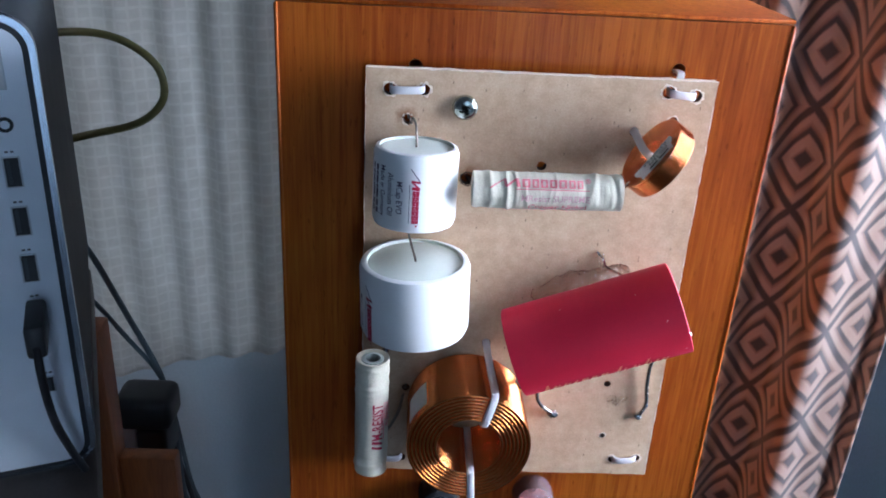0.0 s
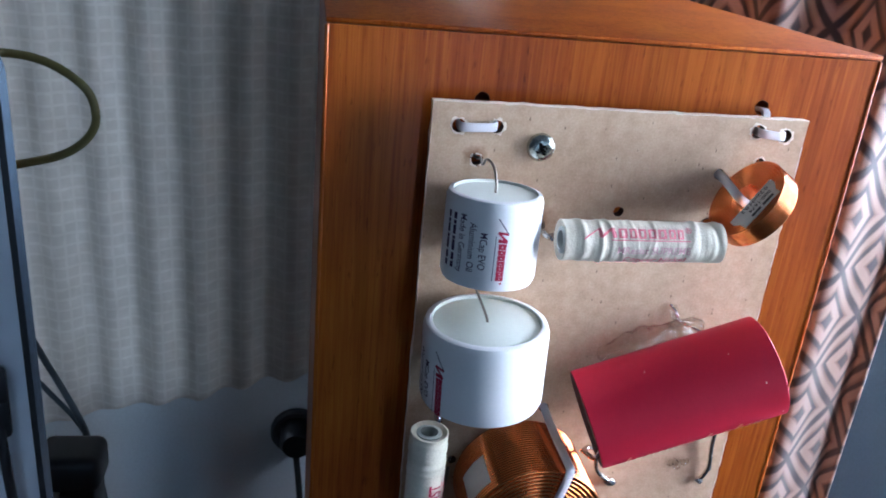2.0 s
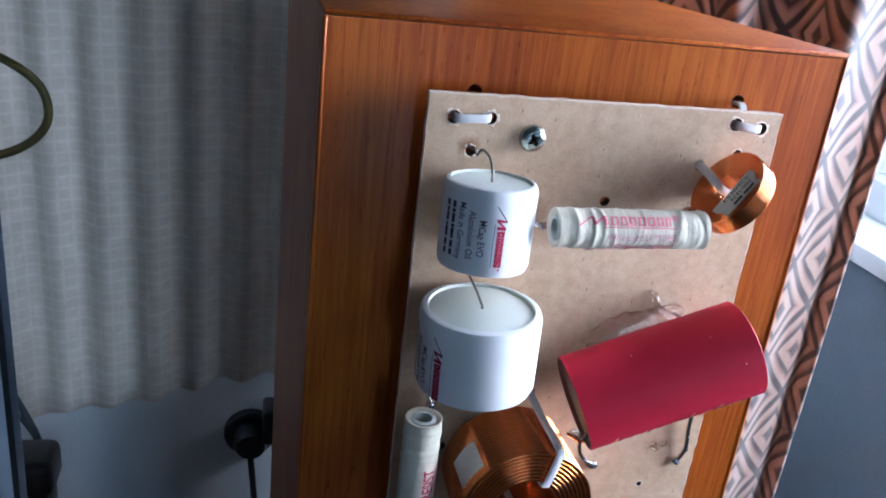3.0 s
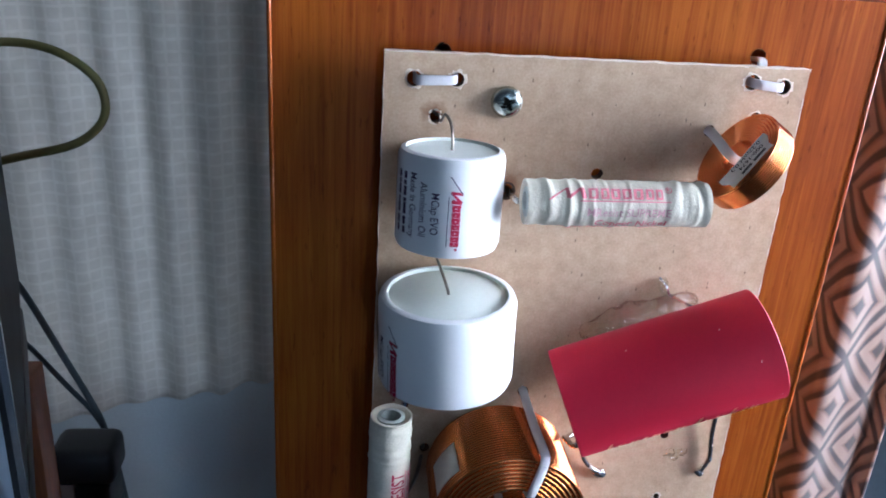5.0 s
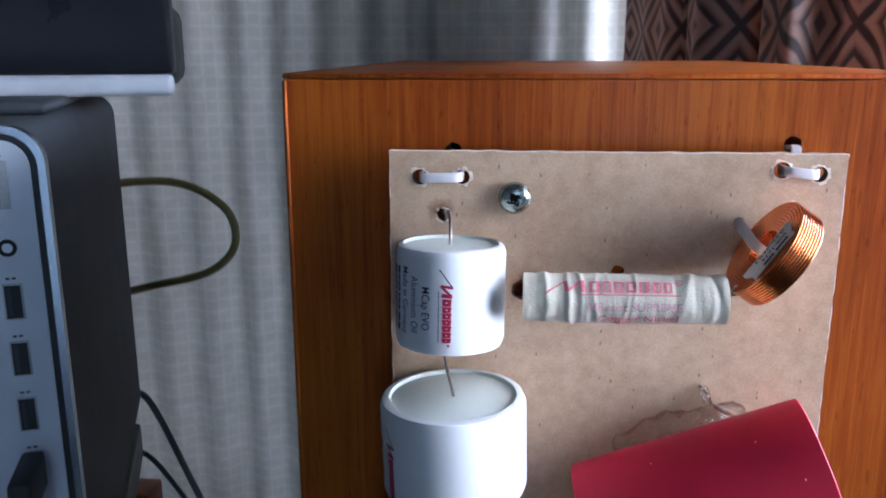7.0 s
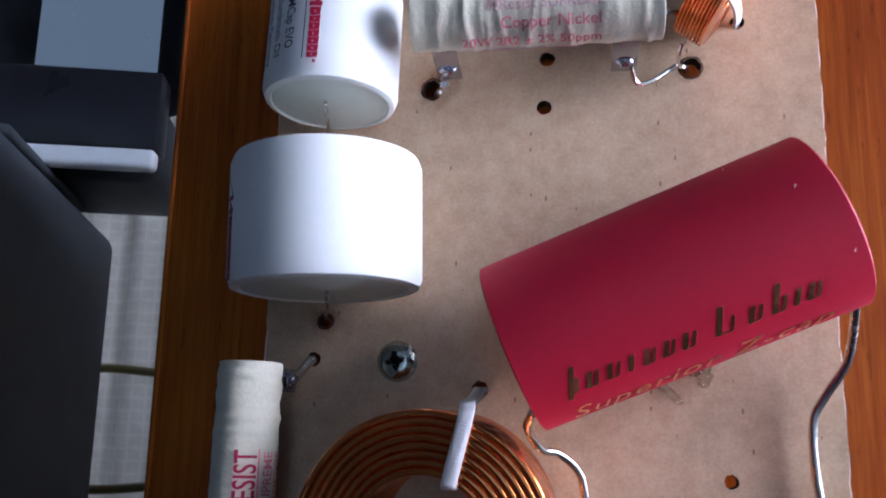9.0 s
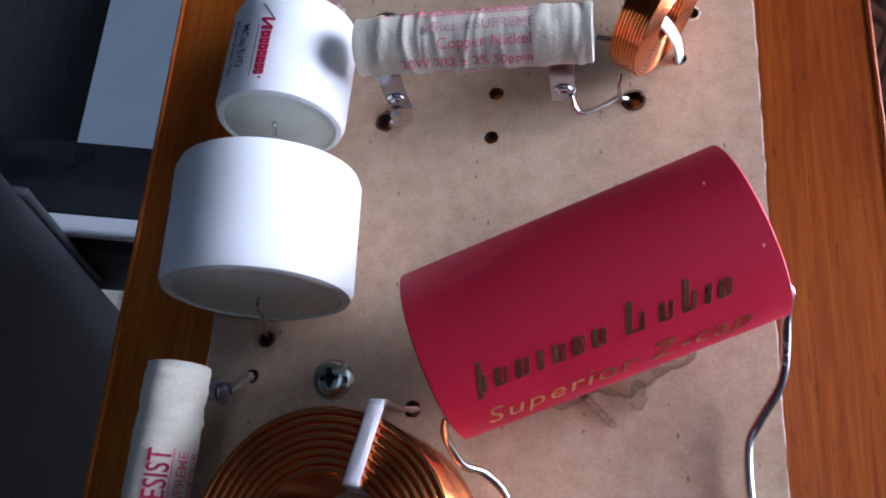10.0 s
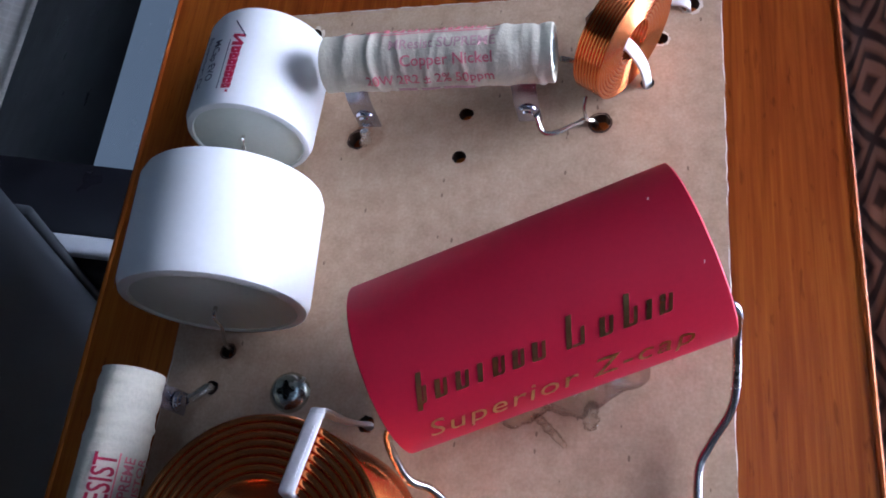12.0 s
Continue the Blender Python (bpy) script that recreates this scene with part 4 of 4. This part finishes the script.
for x, z, s in ((0.0772, 0.8377, 1.0), (0.1121, 0.8377, 0.75)):
    j = tagged(part("solder_joint", blob((x, -0.0009, z), (0.0022 * s, 0.0013, 0.0018 * s), x * 50, 0.3, 1.5, 3), SOLDER), "small bright solder joint on the board", "solder joint", "solder joints")
tagged(part("solder_joint", blob((0.1142, -0.0022, 0.8440), (0.0008, 0.0008, 0.0014), 2.2, 0.3, 1.5, 2), SOLDER), "small bright solder drop on a wire", "solder joint", "solder joints")
# loose twisted wire tails
tagged(part("wire_tail", tube([(0.0860, -0.0006, 0.9105), (0.0885, -0.0016, 0.9078), (0.0900, -0.0020, 0.9050), (0.0945, -0.0045, 0.9035), (0.0985, -0.0060, 0.9020)], 0.00045, 6), WIRE), "short bent tinned wire tail in clear glue", "wire")


# ---- clear hot glue ----
def bead(name, pts, r, seed, label):
    """A lumpy rounded bead of glue along a path on the board."""
    path = smooth_path(pts, 10)
    bm = bmesh.new()
    n, rings = 20, []
    for i, p in enumerate(path):
        k = i / (len(path) - 1)
        d = (path[min(i + 1, len(path) - 1)] - path[max(i - 1, 0)]).normalized()
        side = d.cross(Vector((0, 1, 0))).normalized()
        rr = r * (0.15 + 0.85 * math.sin(math.pi * min(1, max(0, k))) ** 0.4) * (1 + 0.35 * noise.noise(Vector((k * 9, seed, 0))))
        rings.append([bm.verts.new(p + side * (rr * math.cos(a) * (1 + 0.25 * noise.noise(Vector((k * 14, a, seed))))) + Vector((0, -1, 0)) * (0.75 * rr * math.sin(a) * (1 + 0.25 * noise.noise(Vector((k * 11, a + 5, seed)))))) for a in [2 * math.pi * q / n for q in range(n)]])
    for a, b in zip(rings, rings[1:]):
        for q in range(n):
            bm.faces.new((a[q], a[(q + 1) % n], b[(q + 1) % n], b[q]))
    bm.faces.new(rings[0][::-1])
    bm.faces.new(rings[-1])
    return tagged(part(name, bm, GLUE), label, "hot glue", "clear glue beads")


bead("hot_glue_bead", [(0.0635, -0.0012, 0.8905), (0.0700, -0.0022, 0.8945), (0.0775, -0.0028, 0.8980), (0.0850, -0.0028, 0.9000), (0.0920, -0.0030, 0.9025), (0.0985, -0.0026, 0.9045)], 0.0046, 1.3, "clear glossy hot glue bead along the crimson capacitor")
bead("hot_glue_bead", [(0.0760, -0.0012, 0.8712), (0.0830, -0.0022, 0.8755), (0.0900, -0.0024, 0.8775), (0.0970, -0.0026, 0.8800), (0.1040, -0.0018, 0.8832)], 0.0040, 4.7, "clear glossy hot glue bead under the crimson capacitor")
for pts, r in (([(0.0935, -0.0008, 0.8765), (0.0932, -0.0010, 0.8735), (0.0930, -0.0008, 0.8705)], 0.0016), ([(0.0820, -0.0006, 0.8735), (0.0850, -0.0007, 0.8708), (0.0888, -0.0003, 0.8672)], 0.0009), ([(0.0862, -0.0006, 0.9102), (0.0878, -0.0009, 0.9082), (0.0888, -0.0010, 0.9045)], 0.0013),
               ([(0.0985, -0.0004, 0.8442), (0.1003, -0.0007, 0.8460), (0.1022, -0.0006, 0.8448)], 0.0013), ([(0.1030, -0.0004, 0.8462), (0.1048, -0.0006, 0.8456), (0.1064, -0.0004, 0.8468)], 0.0012), ([(0.1008, -0.0004, 0.8438), (0.1024, -0.0006, 0.8434), (0.1036, -0.0004, 0.8440)], 0.0009)):
    bead("hot_glue_drip", pts, r, pts[0][0] * 100, "small clear hot glue drip on the board")


# ---- wound air coils ----
def coil_profile(r0, r1, y0, y1, layers, rows, depth):
    """Closed scalloped section of a wound coil: (radius, height)."""
    pts = []

    def scallop(n, f):
        for i in range(n):
            for s in range(8):
                c = 1 - 2 * s / 8
                pts.append(f((i + s / 8) / n, math.sqrt(max(0.0, 1 - c * c))))
    dr, dy = r1 - r0, y1 - y0
    scallop(rows, lambda k, q: (r1 - depth + depth * q, y0 + dy * k))
    scallop(layers, lambda k, q: (r1 - dr * k, y1 - depth + depth * q))
    scallop(rows, lambda k, q: (r0 + depth - depth * q, y1 - dy * k))
    scallop(layers, lambda k, q: (r0 + dr * k, y0 + depth - depth * q))
    return pts


CX, CZ, CR = 0.0412, 0.8420, 0.0232
coil = thing("air_coil", (CX, -0.015, CZ), "large wound copper wire coil standing out from the board", "coil", "wound copper coils")
MC = basis((CX, -0.0012, CZ), (0, -1, 0), (1, 0, 0))
wob = lambda a, h, r: 0.00010 * noise.noise(Vector((math.cos(a) * 1.2, math.sin(a) * 1.2, h * 60)))
part("winding", lathe(coil_profile(0.0118, CR, 0.0, 0.0282, 8, 25, 0.00066), MC, 120, True, wob), COPPER, coil)
lab = bmesh.new()
g = [[lab.verts.new(MC @ Vector(((CR + 0.0002) * math.cos(a), (CR + 0.0002) * math.sin(a), h))) for h in (0.011, 0.016, 0.021, 0.025)] for a in [radians(134 + 3.4 * i) for i in range(9)]]
for a, b in zip(g, g[1:]):
    for i in range(3):
        lab.faces.new((a[i], a[i + 1], b[i + 1], b[i]))
part("paper_label", lab, LABEL, coil, "small white paper label")
tie = thing("cable_tie", (0.0460, -0.0300, 0.86), "long white nylon cable tie round the large copper coil", "cable tie")
part("strap", strap([(0.0478, 0.004, 0.8695), (0.0478, -0.0005, 0.8695), (0.0480, -0.0040, 0.8688), (0.0485, -0.0150, 0.8672), (0.0492, -0.0280, 0.8663), (0.0493, -0.0298, 0.8652), (0.0488, -0.0303, 0.8626), (0.0466, -0.0301, 0.8538), (0.0461, -0.0288, 0.8520), (0.0457, -0.0200, 0.8516), (0.0456, -0.0030, 0.8516)], 0.0027, 0.0010, (1, 0, 0)), NYLON, tie)
teeth = []
for i in range(13):
    at = Vector((0.0489, -0.03092, 0.8632)).lerp(Vector((0.0469, -0.03078, 0.8550)), i / 12)
    teeth.append(box(-0.00085, 0.00085, -0.00022, 0.00022, -0.00018, 0.00018, 0, Matrix.Translation(at) @ pose(0, 0, 0, 0, 13.5, 0)))
part("teeth", join(*teeth), NYLON, tie, "fine cross ribs of the tie")
part("strap", strap([(0.0425, -0.0030, 0.8310), (0.0425, -0.0200, 0.8310), (0.0425, -0.0290, 0.8306), (0.0427, -0.0303, 0.8285), (0.0432, -0.0304, 0.8220), (0.0434, -0.0300, 0.8190), (0.0434, -0.0270, 0.8177), (0.0434, -0.0050, 0.8177), (0.0434, -0.0004, 0.8170), (0.0434, 0.0002, 0.8140)], 0.0027, 0.0010, (1, 0, 0)), NYLON, tie)

SAX = Vector((0.83, 0.03, -0.56)).normalized()
SC = Vector((0.0982, -0.0142, 0.9520))
small = thing("air_coil", SC, "small flat wound copper wire coil on edge with a paper label", "coil", "wound copper coils")
MS = basis(SC - SAX * 0.0031, SAX, (0, -1, 0))
part("winding", lathe(coil_profile(0.0048, 0.0135, 0.0, 0.0066, 10, 9, 0.00042), MS, 96, True, wob), COPPER, small)
# a label strip laid across the upper face, its long side out near the rim
lab = bmesh.new()
g = []
for i in range(9):
    across = -0.0085 + 0.017 * i / 8
    g.append([lab.verts.new(MS @ Vector((q, across * (1 if q < 0.0085 else 0.84), -0.0005 - 0.00005 * math.sin(i)))) for q in (0.0038, 0.0062, 0.0088, 0.0112)])
for a, b in zip(g, g[1:]):
    for i in range(3):
        lab.faces.new((a[i], a[i + 1], b[i + 1], b[i]))
paper = part("paper_label", lab, LABEL, small, "white paper label")
LAY = MS @ Matrix(((0, 1, 0, 0), (1, 0, 0, 0), (0, 0, 1, -0.00068), (0, 0, 0, 1)))
for bm, along, q in ((bars([(0, 0, 0.0042, 0.0011, 0), (0.0050, 0, 0.0086, 0.0011, 0)]), -0.0055, 0.0092), (lettering("000-1674", 0.0021, width=0.0085), -0.0058, 0.0069), (lettering("0,22mH 0,3", 0.0021, width=0.0105), -0.0062, 0.0046)):
    bm.transform(LAY @ Matrix.Translation((along, q, 0)))
    part("print", bm, INK_GREY, paper, smooth=False)
st = thing("cable_tie", (0.0935, -0.006, 0.9564), "short white nylon cable tie through the small copper coil", "cable tie")
part("strap", strap([(0.0934, 0.004, 0.9564), (0.0934, -0.0010, 0.9564), (0.0934, -0.0070, 0.9555), (0.0945, -0.0115, 0.9535), (0.0968, -0.0125, 0.9517), (0.0995, -0.0118, 0.9508), (0.1022, -0.0060, 0.9500), (0.1032, -0.0006, 0.9491), (0.1032, 0.004, 0.9490)], 0.0027, 0.0010, (0.5, 0, 0.87)), NYLON, st)
part("lead", tube([(0.0905, -0.0080, 0.9410), (0.0900, -0.0060, 0.9392), (0.0905, -0.0030, 0.9382), (0.0920, -0.0012, 0.9388), (0.0931, 0.004, 0.9391)], 0.0004, 6), WIRE, small, "thin tinned wire lead")
part("lead", tube([(0.1040, -0.0050, 0.9600), (0.1052, -0.0020, 0.9606), (0.1062, 0.004, 0.9608)], 0.0005, 6), COPPER, small)

# ---- desk corner with computer and monitor ----
YAW = 20.5
DK = Matrix.Translation((-0.14, 0.07, 0)) @ pose(0, 0, 0, 0, 0, YAW)
# local frame: x to the left is negative, y goes back along the side of the tower
desk = thing("desk", (-0.3, 0.2, 0), "dark laminate desk carrying the computer", "desk")
part("desktop", box(-1.15, 0.0, -0.10, 0.235, 0.725, 0.75, 0.002, DK), DESK, desk)
for lx, ly in ((-0.06, -0.05), (-1.10, -0.05), (-0.06, 0.19), (-1.10, 0.19)):
    part("leg", box(lx - 0.02, lx + 0.02, ly - 0.02, ly + 0.02, 0, 0.725, 0.002, DK), DESK, desk)

tower = thing("desktop_computer", (-0.19, 0.17, 0.75), "silver fronted upright computer with a column of ports", "computer")
TZ0, TZ1, TW, TD = 0.75, 0.9745, 0.078, 0.25


def rounded_slab(x0, x1, z0, z1, y0, y1, rad, m, seg=8):
    bm = bmesh.new()
    ring = []
    for cx, cz, a0 in ((x1 - rad, z1 - rad, 0), (x0 + rad, z1 - rad, 90), (x0 + rad, z0 + rad, 180), (x1 - rad, z0 + rad, 270)):
        for i in range(seg + 1):
            a = radians(a0 + 90 * i / seg)
            ring.append((cx + rad * math.cos(a), cz + rad * math.sin(a)))
    f = bm.faces.new([bm.verts.new((x, y0, z)) for x, z in ring])
    res = bmesh.ops.extrude_face_region(bm, geom=[f])
    bmesh.ops.translate(bm, verts=[q for q in res["geom"] if isinstance(q, bmesh.types.BMVert)], vec=(0, y1 - y0, 0))
    bm.transform(m)
    return bm


part("case", rounded_slab(-TW, 0.0, TZ0, TZ1, 0.006, TD, 0.014, DK), SIDE_GREY, tower, "dark grey case side")
part("rim", rounded_slab(-TW - 0.0005, 0.0005, TZ0, TZ1 + 0.0005, 0.0, 0.0065, 0.0145, DK), ALU_RIM, tower, "polished aluminium rim")
part("groove", rounded_slab(-TW + 0.0022, -0.0022, TZ0 + 0.0022, TZ1 - 0.0022, -0.0004, 0.003, 0.0125, DK), BLACK, tower, "dark groove inside the rim")
part("front_plate", rounded_slab(-TW + 0.0046, -0.0046, TZ0 + 0.0046, TZ1 - 0.0046, -0.0011, 0.003, 0.0102, DK), ALU, tower, "matt aluminium front plate")
PX = -0.0155


def port(z, w, h, mat, label, name="usb_port"):
    p = part(name, box(PX - w / 2 - 0.0007, PX + w / 2 + 0.0007, -0.0016, 0.0, z - h / 2 - 0.0007, z + h / 2 + 0.0007, 0.0003, DK), SILVER, tower, label)
    part("opening", box(PX - w / 2, PX + w / 2, -0.0019, 0.0005, z - h / 2, z + h / 2, 0, DK), mat, p, smooth=False)
    part("tongue", box(PX - w / 2 + 0.0007, PX - w / 2 + 0.0022, -0.0021, 0.0, z - h / 2 + 0.001, z + h / 2 - 0.001, 0, DK), SIDE_GREY, p, smooth=False)
    for k in range(2):
        part("port_mark", box(PX - 0.002 + 0.0022 * k, PX - 0.0006 + 0.0022 * k, -0.00125, -0.001, z + h / 2 + 0.0022, z + h / 2 + 0.0030, 0, DK), INK_GREY, tower, smooth=False)


for z in (0.9090, 0.8862, 0.8632, 0.8400):
    port(z, 0.0056, 0.0128, BLACK, "dark usb port in a silver frame")
port(0.9535, 0.0050, 0.0165, SOCKET, "narrow white card slot", "card_slot")
port(0.8010, 0.0034, 0.0075, BLACK, "small dark usb port")
MJ = DK @ basis((PX, -0.001, 0.9298), (0, -1, 0), (1, 0, 0))
part("audio_jack", lathe([(0, -0.002), (0.0019, -0.002), (0.0019, 0.0004), (0.0032, 0.0008), (0.0034, 0.0), (0.0034, -0.001)], MJ, 28), BLACK, tower, "round black audio jack")
plug = thing("usb_cable", DK @ Vector((PX, -0.02, 0.84)), "black usb plug with a thin hanging cable in the computer", "cable")
part("plug_body", box(PX - 0.0042, PX + 0.0042, -0.030, -0.0016, 0.8320, 0.8478, 0.0018, DK), BLACK, plug)
part("cable", tube([DK @ Vector(p) for p in ((PX, -0.028, 0.8380), (PX + 0.0005, -0.034, 0.8280), (PX + 0.001, -0.031, 0.8100), (PX + 0.002, -0.022, 0.79), (PX + 0.006, -0.016, 0.77), (PX + 0.010, -0.010, 0.7535))], 0.0019, 10), BLACK, plug)

monitor = thing("monitor", DK @ Vector((-0.2, 0.16, 0.976)), "black monitor with a silver lower edge standing on the computer", "monitor")
MY = YAW - 4
MK = Matrix.Translation((-0.138, 0.190, 0)) @ pose(0, 0, 0, 0, 0, MY)
part("lower_edge", box(-0.42, 0.0, -0.004, 0.006, 0.979, 0.9895, 0.003, MK, 3), SILVER, monitor, "silver painted lower edge")
part("chin", box(-0.42, 0.0, -0.001, 0.02, 0.9897, 1.031, 0.002, MK), GLOSS_BLACK, monitor, "glossy black chin")
part("base_shell", box(-0.41, -0.004, 0.02, 0.115, 0.980, 1.028, 0.010, MK, 3), BLACK, monitor)
SK = Matrix.Translation((-0.141, 0.211, 0)) @ pose(0, 0, 0, 0, 0, -30)
part("screen_shell", box(-0.50, 0.0, 0.0, 0.022, 1.0285, 1.42, 0.004, SK), GLOSS_BLACK, monitor, "glossy black screen surround")
# Pale grey patch on the black surround, drawn as a glowing quad.
lit = bmesh.new()
lit.faces.new([lit.verts.new(SK @ Vector(v)) for v in ((-0.178, -0.0008, 1.083), (-0.021, -0.0008, 1.035), (-0.021, -0.0008, 1.40), (-0.178, -0.0008, 1.40))])
part("screen", lit, GLOW_PANEL, monitor, "dim grey glowing panel on the screen surround", smooth=False)
part("foot", box(-0.076, -0.006, 0.055, 0.20, 0.9747, 0.9800, 0.0024, DK, 3), SIDE_GREY, monitor, "dark grey foot")

# ---- curtains ----
def curtain(name, plan, wave, z_of, top, mat, label, thick=0.0012, zs=60):
    """A hanging cloth along plan(k); wave(k, f) gives the push out; f runs from hem 0 to top 1."""
    n = 420
    bm = bmesh.new()
    uvl = bm.loops.layers.uv.new("UVMap")
    cols, us, acc, prev = [], [], 0.0, None
    for i in range(n + 1):
        k = i / n
        p, q = Vector(plan(k)), Vector(plan(min(1, k + 1e-3))) - Vector(plan(max(0, k - 1e-3)))
        nrm = Vector((q.y, -q.x)).normalized()
        base = p + nrm * wave(k, 0.5)
        acc += (base - prev).length if prev is not None else 0
        prev = base
        us.append(acc)
        col = []
        for j in range(zs + 1):
            f = j / zs
            z = z_of(k) + (top - z_of(k)) * f ** 1.4
            w = p + nrm * wave(k, f)
            col.append((w.x, w.y, z))
        cols.append(col)
    verts = [[bm.verts.new(c) for c in col] for col in cols]
    for i in range(n):
        for j in range(zs):
            f = bm.faces.new((verts[i][j], verts[i + 1][j], verts[i + 1][j + 1], verts[i][j + 1]))
            for lp, (a, b) in zip(f.loops, ((i, j), (i + 1, j), (i + 1, j + 1), (i, j + 1))):
                lp[uvl].uv = (us[a], cols[a][b][2])
    ob = part(name, bm, mat)
    sol = ob.modifiers.new("thickness", "SOLIDIFY")
    sol.thickness = thick
    return tagged(ob, label, "curtain")


def net_wave(k, f):
    x = k * 1.05
    return 0.0062 * math.sin(2 * math.pi * x / 0.050 + 0.7 * math.sin(9 * x)) + 0.005 * math.sin(2 * math.pi * x / 0.17 + 1.0) + 0.003 * noise.noise(Vector((x * 30, f * 3, 0)))


curtain("net_curtain", lambda k: (-0.86 + 1.05 * k, 0.62), net_wave, lambda k: 0.4528 + 0.215 * max(-0.25, -0.86 + 1.05 * k + 0.261) + 0.0012 * math.sin(k * 120), 2.3, NET, "beige checked net curtain hanging in even folds with a scalloped hem")


def heavy_wave(k, f):
    return 0.017 * math.sin(2 * math.pi * k * 5.6 + 0.3 + 0.4 * (1 - f)) + 0.005 * math.sin(2 * math.pi * k * 12.3 + 1.2 * f) + 0.004 * noise.noise(Vector((k * 9, f * 5, 3)))


# Back half is carried on, unseen, to keep window light off the net.
HEAVY = smooth_path([(0.336, 0.190, 0), (0.290, 0.212, 0), (0.245, 0.240, 0), (0.200, 0.268, 0), (0.166, 0.292, 0), (0.150, 0.350, 0), (0.145, 0.450, 0), (0.147, 0.594, 0)], 24)


def heavy_plan(k):
    q = min(max(k, 0), 1) * (len(HEAVY) - 1)
    i = min(int(q), len(HEAVY) - 2)
    p = HEAVY[i].lerp(HEAVY[i + 1], q - i)
    return p.x, p.y


curtain("patterned_curtain", heavy_plan, heavy_wave, lambda k: 0.02, 2.3, DIAMOND, "brown and copper diamond patterned curtain gathered beside the window", 0.002)
rail = thing("curtain_rail", (0.0, 0.45, 2.3), "plain white curtain rail near the ceiling", "curtain rail")
part("rail", box(-0.92, 0.24, 0.60, 0.64, 2.29, 2.33, 0.004), FRAME_WHITE, rail)
part("rail", sweep([(0.147, 0.590, 2.31), (0.145, 0.45, 2.31), (0.150, 0.36, 2.31), (0.20, 0.268, 2.31), (0.345, 0.185, 2.31)], [(-0.015, -0.02), (0.015, -0.02), (0.015, 0.02), (-0.015, 0.02)], 4, side=(0, 0, 1)), FRAME_WHITE, rail)

# ---- cables, plugs and woodwork behind the desk ----
loop = thing("olive_cable", (-0.25, 0.43, 0.85), "olive green cable in a loop before the net curtain", "cable")
part("sheath", tube([(-0.335, 0.300, 0.870), (-0.305, 0.40, 0.892), (-0.278, 0.452, 0.893), (-0.243, 0.462, 0.887), (-0.214, 0.462, 0.868), (-0.2065, 0.462, 0.845), (-0.214, 0.462, 0.826), (-0.235, 0.460, 0.811), (-0.270, 0.448, 0.804), (-0.305, 0.40, 0.806), (-0.335, 0.300, 0.830)], 0.0036, 10), OLIVE, loop)
for i, pts in enumerate((
        [(-0.315, 0.36, 0.76), (-0.300, 0.42, 0.715), (-0.2918, 0.45, 0.692), (-0.262, 0.455, 0.615), (-0.240, 0.455, 0.560), (-0.231, 0.450, 0.535), (-0.224, 0.45, 0.47), (-0.220, 0.45, 0.387), (-0.200, 0.47, 0.30), (-0.19, 0.48, 0.0)],
        [(-0.325, 0.36, 0.70), (-0.310, 0.42, 0.66), (-0.2962, 0.45, 0.637), (-0.265, 0.458, 0.585), (-0.240, 0.46, 0.545), (-0.228, 0.46, 0.50), (-0.218, 0.465, 0.40), (-0.205, 0.48, 0.30), (-0.20, 0.50, 0.0)])):
    cbl = thing("grey_cable", pts[0], "thin blue-grey cable hanging down behind the desk", "cable", "hanging grey cables")
    part("sheath", tube(pts, 0.0030 - 0.0006 * i, 10), GREY_CABLE, cbl)

post = thing("wooden_panel", (-0.22, 0.33, 0), "orange stained wooden panel with an upright behind the desk", "furniture panel")
part("upright", box(-0.252, -0.2335, 0.313, 0.339, 0.0, 0.680, 0.002), ORANGE_WOOD, post)
part("lower_panel", box(-0.2333, -0.184, 0.318, 0.334, 0.0, 0.548, 0.002), ORANGE_WOOD, post)
adapter = thing("power_adapter", (-0.235, 0.40, 0.51), "black power adapter plugged in with a white socket", "adapter")
part("body", box(-0.262, -0.207, 0.385, 0.43, 0.524, 0.560, 0.009, None, 3), BLACK, adapter)
part("body_lower", box(-0.243, -0.213, 0.385, 0.43, 0.484, 0.526, 0.006, None, 3), BLACK, adapter)
part("socket", box(-0.262, -0.2435, 0.39, 0.43, 0.484, 0.526, 0.003), SOCKET, adapter, "white socket block")
part("tail", tube([(-0.225, 0.43, 0.486), (-0.224, 0.45, 0.44), (-0.21, 0.47, 0.3), (-0.2, 0.48, 0.0)], 0.003, 8), BLACK, adapter)

wplug = thing("wall_plug", (-0.040, 0.65, 0.385), "round black mains plug with a hanging cable on the wall", "plug")
MW = basis((-0.040, 0.68, 0.385), (0, -1, 0), (1, 0, 0))
part("socket_plate", lathe([(0, 0), (0.033, 0), (0.033, 0.006), (0.030, 0.009), (0.024, 0.009), (0.023, 0.003), (0, 0.003)], MW, 40), SIDE_GREY, wplug)
part("plug_body", lathe([(0, 0.003), (0.021, 0.003), (0.021, 0.030), (0.017, 0.038), (0, 0.040)], MW, 36), BLACK, wplug)
part("grip", box(-0.026, -0.010, 0.635, 0.675, 0.392, 0.440, 0.005, None, 3), BLACK, wplug)
part("cord", tube([(-0.040, 0.645, 0.370), (-0.036, 0.643, 0.33), (-0.033, 0.645, 0.28), (-0.030, 0.65, 0.15), (-0.03, 0.65, 0.0)], 0.004, 8), BLACK, wplug)
